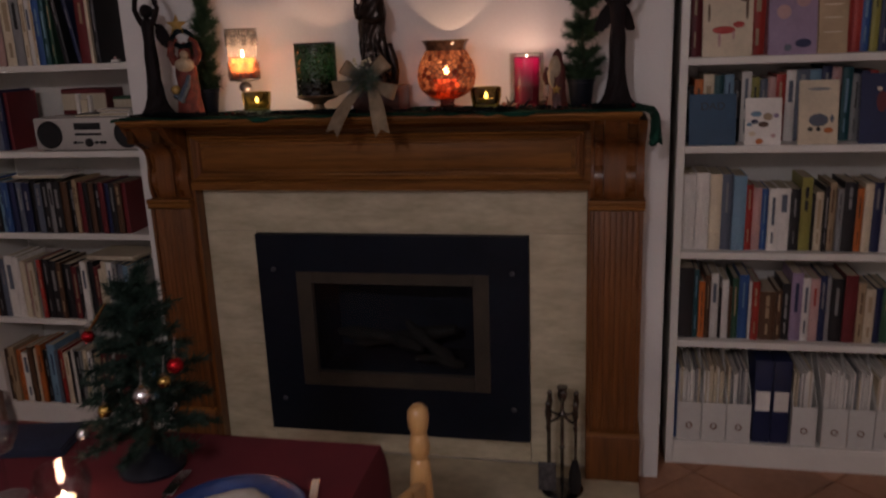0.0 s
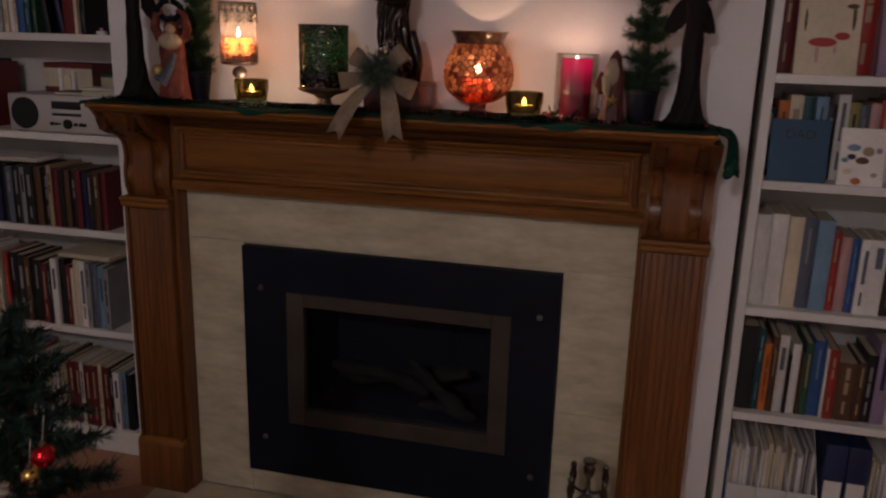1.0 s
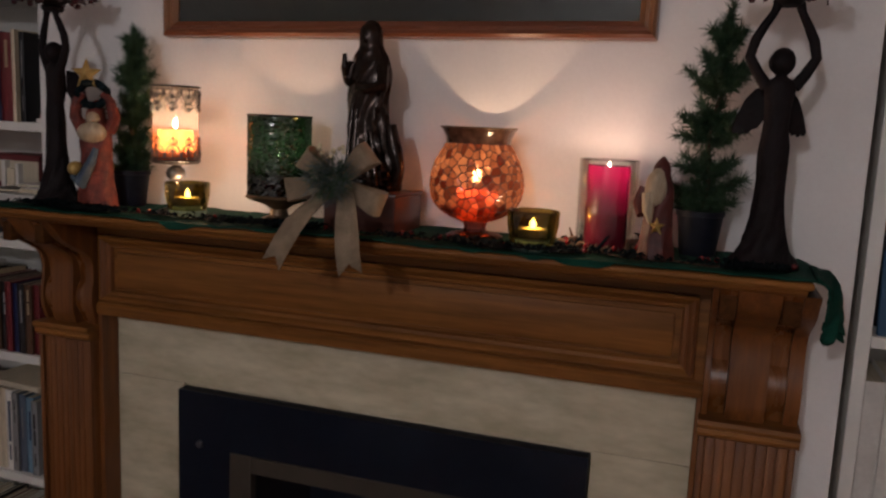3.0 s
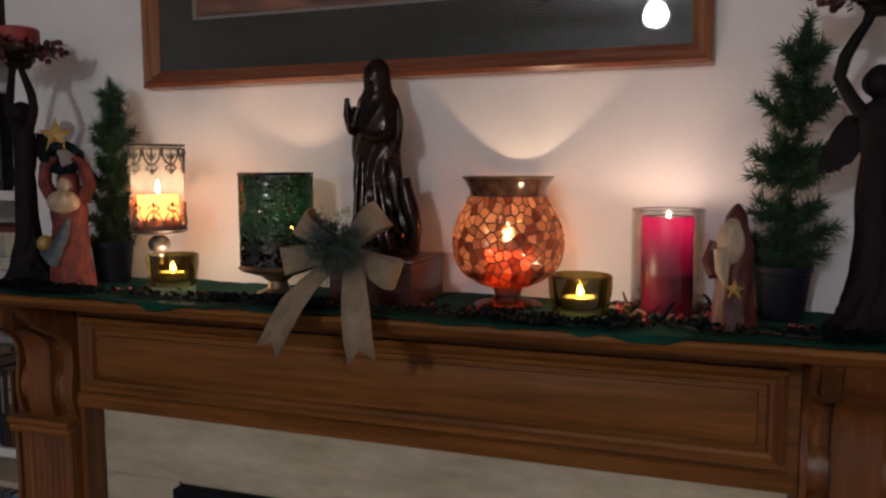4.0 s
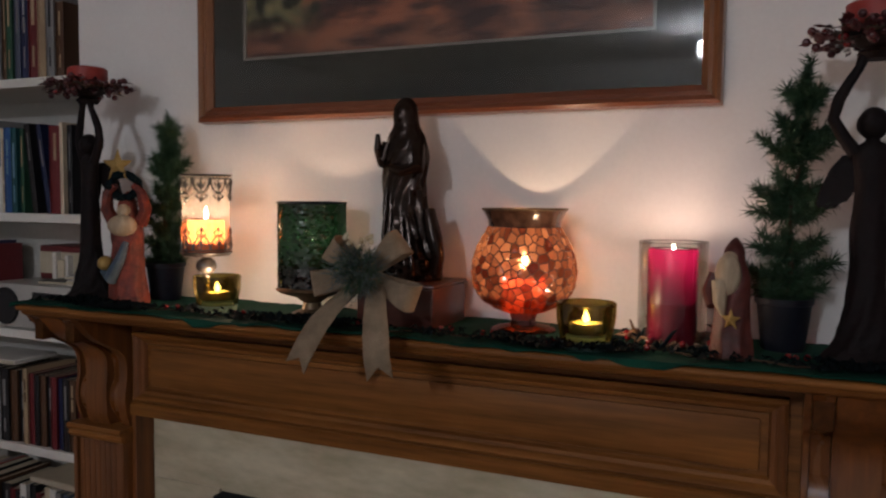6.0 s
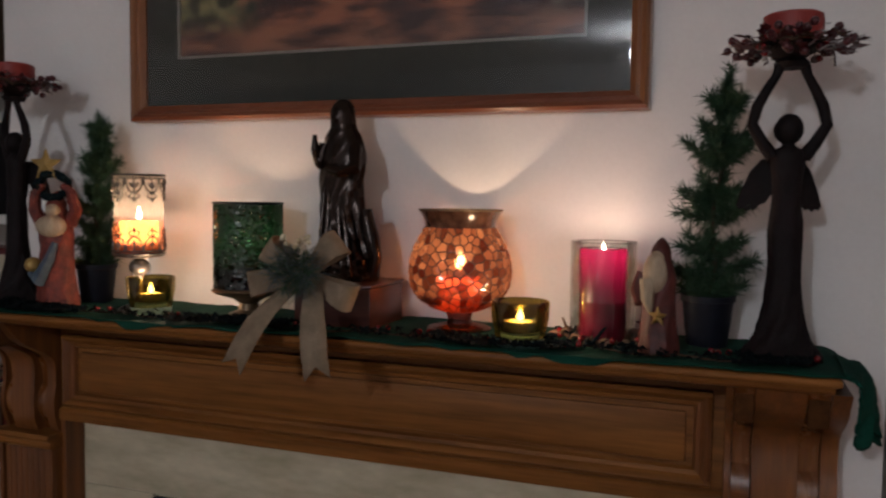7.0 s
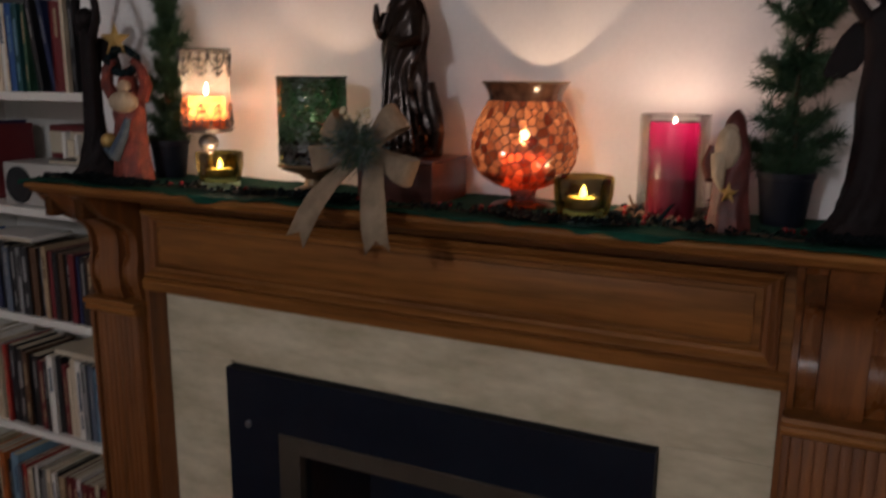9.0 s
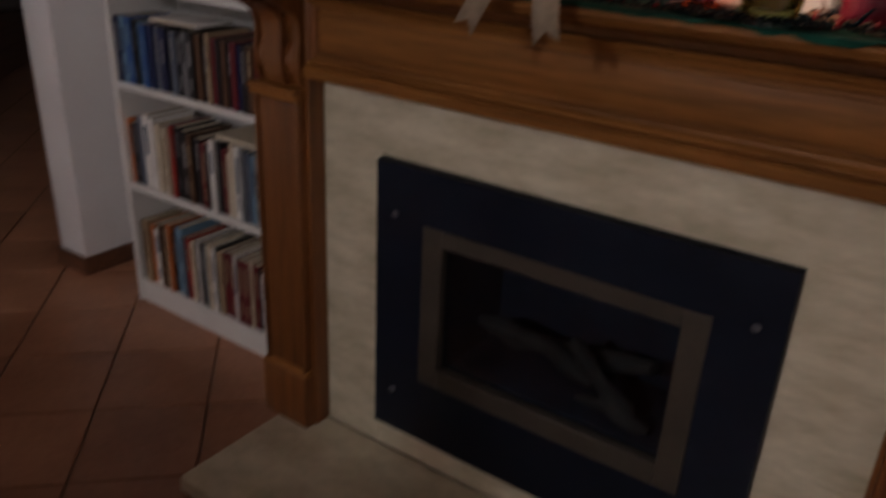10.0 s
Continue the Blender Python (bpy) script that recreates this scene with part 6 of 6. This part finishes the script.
# little decorated tree
tree = thing("tabletop_tree", (-0.125, -1.335, TT), "small artificial tabletop tree hung with shiny baubles", "tree")
part("base", lathe(bmesh.new(), [(0, 0), (0.062, 0), (0.064, 0.008), (0.05, 0.022), (0.02, 0.036), (0.012, 0.05), (0, 0.05)], 24), POT, tree, "dark round stand")
part("trunk", tube(bmesh.new(), [(0, 0, 0.04), (0.004, 0, 0.2), (0.008, 0, 0.37)], [0.011, 0.009, 0.004], 8), TRUNK, tree)
tr = random.Random(12)
nd, tw = bmesh.new(), bmesh.new()
for k in range(64):
    u = (k + 0.5) / 64
    c = Vector((0.008 * u, 0, 0.055 + 0.315 * u))
    a = k * 2.39996
    reach = 0.122 * (1 - u) ** 0.75 * min(1, 0.55 + 3 * u) * tr.uniform(0.75, 1.12) + 0.012
    e = c + Vector((math.cos(a) * reach, math.sin(a) * reach, -0.01 + 0.03 * u + tr.uniform(-0.012, 0.012)))
    tube(tw, [c, e], 0.0016, 4)
    for s in (0.3, 0.55, 0.8, 1.0):
        needle_tuft(nd, c.lerp(e, s), e - c, tr, 52, 0.026, 0.0015)
part("twigs", tw, TRUNK, tree)["kind"] = "stuff"
o = part("needles", nd, material("dark_tree_needle", (0.006, 0.022, 0.016), (0.016, 0.045, 0.030), 0.6, 30, 0), tree, "dense dark green needles", smooth=False)
o["kind"] = "stuff"
BAUBLE = {"red": material("red_bauble", (0.45, 0.012, 0.02), (0.5, 0.02, 0.03), 0.12, 5, 0, metal=0.9), "silver": material("silver_bauble", (0.6, 0.6, 0.62), (0.7, 0.7, 0.72), 0.25, 90, 0.3, metal=1),
          "gold": material("gold_bauble", (0.55, 0.36, 0.09), (0.65, 0.45, 0.14), 0.15, 5, 0, metal=1)}
for hue, x, y, z, r in (("red", -0.159, -1.42, 1.027, 0.0115), ("red", 0.003, -1.42, 0.980, 0.0150), ("silver", -0.066, -1.425, 0.921, 0.0165), ("gold", -0.149, -1.42, 0.884, 0.0125), ("gold", -0.029, -1.41, 0.943, 0.0115),
                        ):
    b = thing("bauble", (x, y, z - r), f"shiny {hue} bauble hanging on the little tree", "bauble", "baubles on the tree")
    part("globe", ball(bmesh.new(), (0, 0, r), r, 18, 12), BAUBLE[hue], b)
    part("cap", lathe(bmesh.new(), [(0.004, 2 * r - 0.001), (0.004, 2 * r + 0.004), (0, 2 * r + 0.005)], 10), PALEFOOT, b)
    part("thread", tube(bmesh.new(), [(0, 0, 2 * r + 0.004), (0.001, 0.006, 2 * r + 0.036)], 0.0007, 5), STEEL, b)
# a gold icicle drop
b = thing("icicle_ornament", (-0.135, -1.425, 1.03), "thin gold glass icicle hanging on the little tree", "ornament")
part("icicle", tube(bmesh.new(), [(-0.024, 0, 0), (0, 0, 0.03), (0.024, 0, 0.062)], [0.0012, 0.0032, 0.0014], 8), BAUBLE["gold"], b)

# place setting
pl = thing("dinner_plate", (0.115, -1.492, TT), "blue-rimmed dinner plate heaped with white food", "plate")
part("dish", lathe(bmesh.new(), [(0, 0), (0.07, 0), (0.075, 0.003), (0.095, 0.010), (0.126, 0.017), (0.128, 0.019), (0.125, 0.020), (0.092, 0.014), (0.072, 0.008), (0, 0.007)], 48), BLUEWARE, pl)
food = lathe(bmesh.new(), [(0.078, 0.011), (0.074, 0.020), (0.06, 0.028), (0.035, 0.034), (0, 0.036)], 40, shape=lambda a, z: 1 + 0.05 * math.sin(5 * a) + 0.03 * math.sin(11 * a + z * 200))
part("food", food, RICE, pl, "mound of white food")


def cutlery(name, x, y, turn, blade, label):
    ob = thing(name, (x, y, TT), label, "cutlery", turn=turn)
    part("handle", tube(bmesh.new(), [(0, 0, 0.004), (0, 0.05, 0.0042), (0, 0.1, 0.004)], [0.005, 0.0042, 0.003], 8), STEEL, ob)
    bm = boxed(-0.008, 0.008, 0.1, 0.195, 0.0025, 0.0045, 0.0008, 1) if blade else bmesh.new()
    if not blade:
        box(bm, -0.011, 0.011, 0.1, 0.14, 0.003, 0.0048, 0.0008, 1)
        for t in (-0.0095, -0.0035, 0.0025, 0.0085):
            box(bm, t - 0.001, t + 0.002, 0.1402, 0.185, 0.003, 0.0045)
    part("blade" if blade else "fork_head", bm, STEEL, ob)


cutlery("table_knife", 0.262, -1.53, 15, True, "steel table knife beside the blue plate")
cutlery("table_fork", -0.035, -1.53, 4, False, "steel table fork beside the blue plate")
nap = thing("folded_napkin", (-0.44, -1.285, TT), "dark navy napkin folded on the burgundy cloth", "napkin", turn=12)
for k in range(3):
    part("fold", boxed(-0.10 + 0.004 * k, 0.10 - 0.003 * k, -0.06, 0.06, 0.0005 + 0.006 * k, 0.006 + 0.006 * k, 0.0025), NAVYCLOTH, nap)


def wine_glass(x, y, label):
    ob = thing("wine_glass", (x, y, TT), label, "glass", "glasses on the table")
    part("base", lathe(bmesh.new(), [(0, 0), (0.034, 0), (0.034, 0.002), (0.008, 0.006), (0.004, 0.012), (0, 0.012)], 28), TABLEGLASS, ob, clear=True)
    part("stem", tube(bmesh.new(), [(0, 0, 0.012), (0, 0, 0.09)], 0.0038, 10), TABLEGLASS, ob, clear=True)
    part("bowl", lathe(bmesh.new(), [(0.004, 0.090), (0.022, 0.098), (0.036, 0.125), (0.039, 0.150), (0.033, 0.200), (0.0318, 0.200), (0.0375, 0.150), (0.0345, 0.127), (0.021, 0.100), (0, 0.094)], 32), TABLEGLASS, ob, clear=True)


wine_glass(-0.335, -1.475, "empty clear wine glass on the burgundy cloth")
wine_glass(-0.52, -1.60, "empty clear wine glass on the burgundy cloth")
tg = thing("glass_tealight_bowl", (-0.205, -1.49, TT), "small tealight burning in a clear glass bowl", "candle holder")
part("bowl", lathe(bmesh.new(), [(0, 0), (0.026, 0), (0.042, 0.018), (0.050, 0.045), (0.044, 0.078), (0.0425, 0.078), (0.048, 0.045), (0.040, 0.020), (0.024, 0.004), (0, 0.004)], 36), TABLEGLASS, tg, clear=True)
tl = part("tealight", lathe(bmesh.new(), [(0, 0.0045), (0.0195, 0.0045), (0.0198, 0.02), (0.0185, 0.02), (0.018, 0.017), (0, 0.017)], 24), ALUMINIUM, tg, "small metal-cupped tealight")
part("melted_wax", lathe(bmesh.new(), [(0.0178, 0.0172), (0, 0.0173)], 20, hollow=True), MELT, tl)
flame(tl, (0, 0, 0.022), 0.014, 0.003)
lamp("table_tealight_light", (-0.205, -1.49, TT + 0.032), 0.10, FLAME, 0.006)
sh = thing("salt_shaker", (-0.287, -1.312, TT), "little glass salt shaker with a metal top", "shaker")
part("jar", lathe(bmesh.new(), [(0, 0), (0.016, 0), (0.017, 0.01), (0.013, 0.04), (0, 0.04)], 18), TABLEGLASS, sh, clear=True)
part("cap", lathe(bmesh.new(), [(0.0135, 0.04), (0.013, 0.05), (0.007, 0.058), (0, 0.059)], 18), STEEL, sh, "domed metal cap")

# pine chair with turned finials, drawn up to the table's side
ch = thing("dining_chair", (0.455, -1.715, FLOOR), "varnished pine dining chair with turned back posts", "chair")
post = [(0.016, 0), (0.02, 0.03), (0.0175, 0.2), (0.021, 0.42), (0.021, 0.50), (0.017, 0.56), (0.0195, 0.84), (0.0165, 0.89), (0.0150, 0.91), (0.0115, 0.915), (0.0155, 0.925), (0.0165, 0.938), (0.0135, 0.952),
        (0.0115, 0.957), (0.0145, 0.966), (0.0170, 0.982), (0.0155, 0.996), (0.0085, 1.004), (0, 1.006)]
for py in (-0.205, 0.205):
    part("back_post", lathe(bmesh.new(), post, 20, (0, py, 0)), PINE, ch, "turned back post with a rounded finial")
for px, py in ((-0.39, -0.19), (-0.39, 0.19)):
    part("leg", lathe(bmesh.new(), [(0.015, 0), (0.02, 0.04), (0.016, 0.1), (0.022, 0.3), (0.017, 0.44), (0, 0.44)], 16, (px, py, 0)), PINE, ch)
part("seat", boxed(-0.42, 0.01, -0.215, 0.215, 0.44, 0.465, 0.008), PINE, ch)


def rail_curve(z, h, name):
    bm = bmesh.new()
    pts_ = [(0.004 - 0.02 * math.sin(math.pi * k / 10), -0.188 + 0.376 * k / 10) for k in range(11)]
    rows2 = []
    for k, (x, y) in enumerate(pts_):
        t = h * (0.72 + 0.28 * math.sin(math.pi * k / 10))
        rows2.append([bm.verts.new(p) for p in ((x - 0.008, y, z), (x + 0.008, y, z), (x + 0.008, y, z + t), (x - 0.008, y, z + t))])
    for lo_, hi_ in zip(rows2, rows2[1:]):
        for i in range(4):
            j = (i + 1) % 4
            bm.faces.new((lo_[i], lo_[j], hi_[j], hi_[i]))
    bm.faces.new(rows2[0][::-1])
    bm.faces.new(rows2[-1])
    bmesh.ops.recalc_face_normals(bm, faces=bm.faces[:])
    bmesh.ops.bevel(bm, geom=[e for e in bm.edges if e.calc_face_angle(0) > 0.9], offset=0.004, segments=2, affect="EDGES", profile=0.5)
    part(name, bm, PINE, ch)


rail_curve(0.80, 0.115, "crest_rail")
rail_curve(0.62, 0.06, "back_rail")
for k in range(5):
    y = -0.12 + 0.06 * k
    part("spindle", tube(bmesh.new(), [(-0.012, y, 0.675), (-0.014, y, 0.74), (-0.014, y, 0.802)], [0.006, 0.0085, 0.006], 10), PINE, ch)
for y in (-0.19, 0.19):
    part("stretcher", tube(bmesh.new(), [(-0.375, y, 0.2), (-0.2, y * 1.02, 0.2), (-0.015, y * 1.05, 0.2)], [0.008, 0.012, 0.008], 10), PINE, ch)

# fireside tools on a chrome stand
CHROME = material("tarnished_chrome", (0.10, 0.095, 0.09), (0.26, 0.25, 0.24), 0.18, 30, 0.05, metal=1.0)
tool = thing("fire_tools", (0.605, -0.165, 0.02), "chrome fireside tool set on a round stand", "fire tools")
part("base", lathe(bmesh.new(), [(0, 0), (0.07, 0), (0.071, 0.006), (0.055, 0.012), (0.015, 0.02), (0, 0.02)], 32), CHROME, tool)
part("pole", lathe(bmesh.new(), [(0.007, 0.018), (0.006, 0.15), (0.01, 0.16), (0.006, 0.17), (0.006, 0.27), (0.012, 0.282), (0.006, 0.292), (0.006, 0.32), (0.013, 0.335), (0.016, 0.352), (0.012, 0.366), (0.018, 0.372), (0.018, 0.378), (0, 0.380)], 16), CHROME, tool)
arm = bmesh.new()
for k in range(4):
    a = math.pi / 4 + math.pi / 2 * k
    tube(arm, [(0, 0, 0.285), (0.024 * math.cos(a), 0.024 * math.sin(a), 0.270), (0.054 * math.cos(a), 0.054 * math.sin(a), 0.268), (0.066 * math.cos(a), 0.066 * math.sin(a), 0.284)], 0.0048, 8)
part("hanger", arm, CHROME, tool, "four curved hanging hooks")
TOOLS = 0.062
for k, kind_ in enumerate(("poker", "tongs", "shovel", "brush")):
    a = math.pi / 4 + math.pi / 2 * k
    x, y = TOOLS * math.cos(a), TOOLS * math.sin(a)
    bar = part(kind_, lathe(bmesh.new(), [(0.0035, 0.055), (0.0035, 0.235), (0.008, 0.25), (0.005, 0.262), (0.007, 0.28), (0.0105, 0.305), (0.007, 0.325), (0.009, 0.335), (0.005, 0.343), (0, 0.345)], 14, (x, y, 0)), CHROME, tool, "chrome " + kind_ + " with a turned handle")
    if kind_ == "shovel":
        part("blade", boxed(x - 0.032, x + 0.026, y - 0.005, y + 0.002, 0.022, 0.125, 0.0025), DULLSTEEL, bar, "dark shovel pan")
    elif kind_ == "brush":
        part("bristles", lathe(bmesh.new(), [(0.016, 0.022), (0.021, 0.05), (0.020, 0.09), (0.010, 0.135), (0, 0.14)], 16, (x, y, 0)), MESHBLACK, bar, "black bristles")
    elif kind_ == "tongs":
        part("claw", tube(bmesh.new(), [(x, y, 0.06), (x + 0.012, y, 0.045), (x, y, 0.024)], 0.003, 8), CHROME, bar)
    else:
        part("hook", tube(bmesh.new(), [(x, y, 0.058), (x + 0.002, y, 0.03), (x + 0.012, y, 0.026), (x + 0.014, y, 0.036)], 0.003, 8), CHROME, bar)

# ---- terracotta floor tiles, laid diagonally ----
floor_ob = bpy.data.objects["floor"]
T = 0.333
tile_me = mesh_of("tile", boxed(-T / 2 + 0.0028, T / 2 - 0.0028, -T / 2 + 0.0028, T / 2 - 0.0028, FLOOR - 0.0115, FLOOR, 0.003, 1), TERRACOTTA)
A, B = Vector((1, 1, 0)).normalized(), Vector((1, -1, 0)).normalized()
O = Vector((-1.529, -0.138, 0)) + (A + B) * T / 2
tl_r = random.Random(1)
rest = bmesh.new()
for i in range(-34, 35):
    for j in range(-34, 35):
        p = O + A * T * i + B * T * j
        if not (-8.8 < p.x < 2.5 and -4.9 < p.y < 5.9):
            continue
        if -2.13 < p.x and p.y > BACK - 0.1:
            continue
        if -3.0 < p.x < 2.2 and -2.6 < p.y < 1.0:
            piece("tile", tile_me, floor_ob, (p.x, p.y, tl_r.uniform(-0.0006, 0.0006)), (tl_r.uniform(-0.12, 0.12), tl_r.uniform(-0.12, 0.12), 45 + tl_r.uniform(-0.3, 0.3)))
        else:
            h = T / 2 - 0.004
            vs = [rest.verts.new((p.x + A.x * a * h + B.x * b * h, p.y + A.y * a * h + B.y * b * h, FLOOR - 0.001)) for a, b in ((-1, -1), (1, -1), (1, 1), (-1, 1))]
            rest.faces.new(vs)
bmesh.ops.recalc_face_normals(rest, faces=rest.faces[:])
if sum(f.normal.z for f in rest.faces) < 0:
    bmesh.ops.reverse_faces(rest, faces=rest.faces[:])
far = part("far_tiles", rest, TERRACOTTA, floor_ob, "more terracotta tiles", smooth=False)
far["kind"] = "stuff"
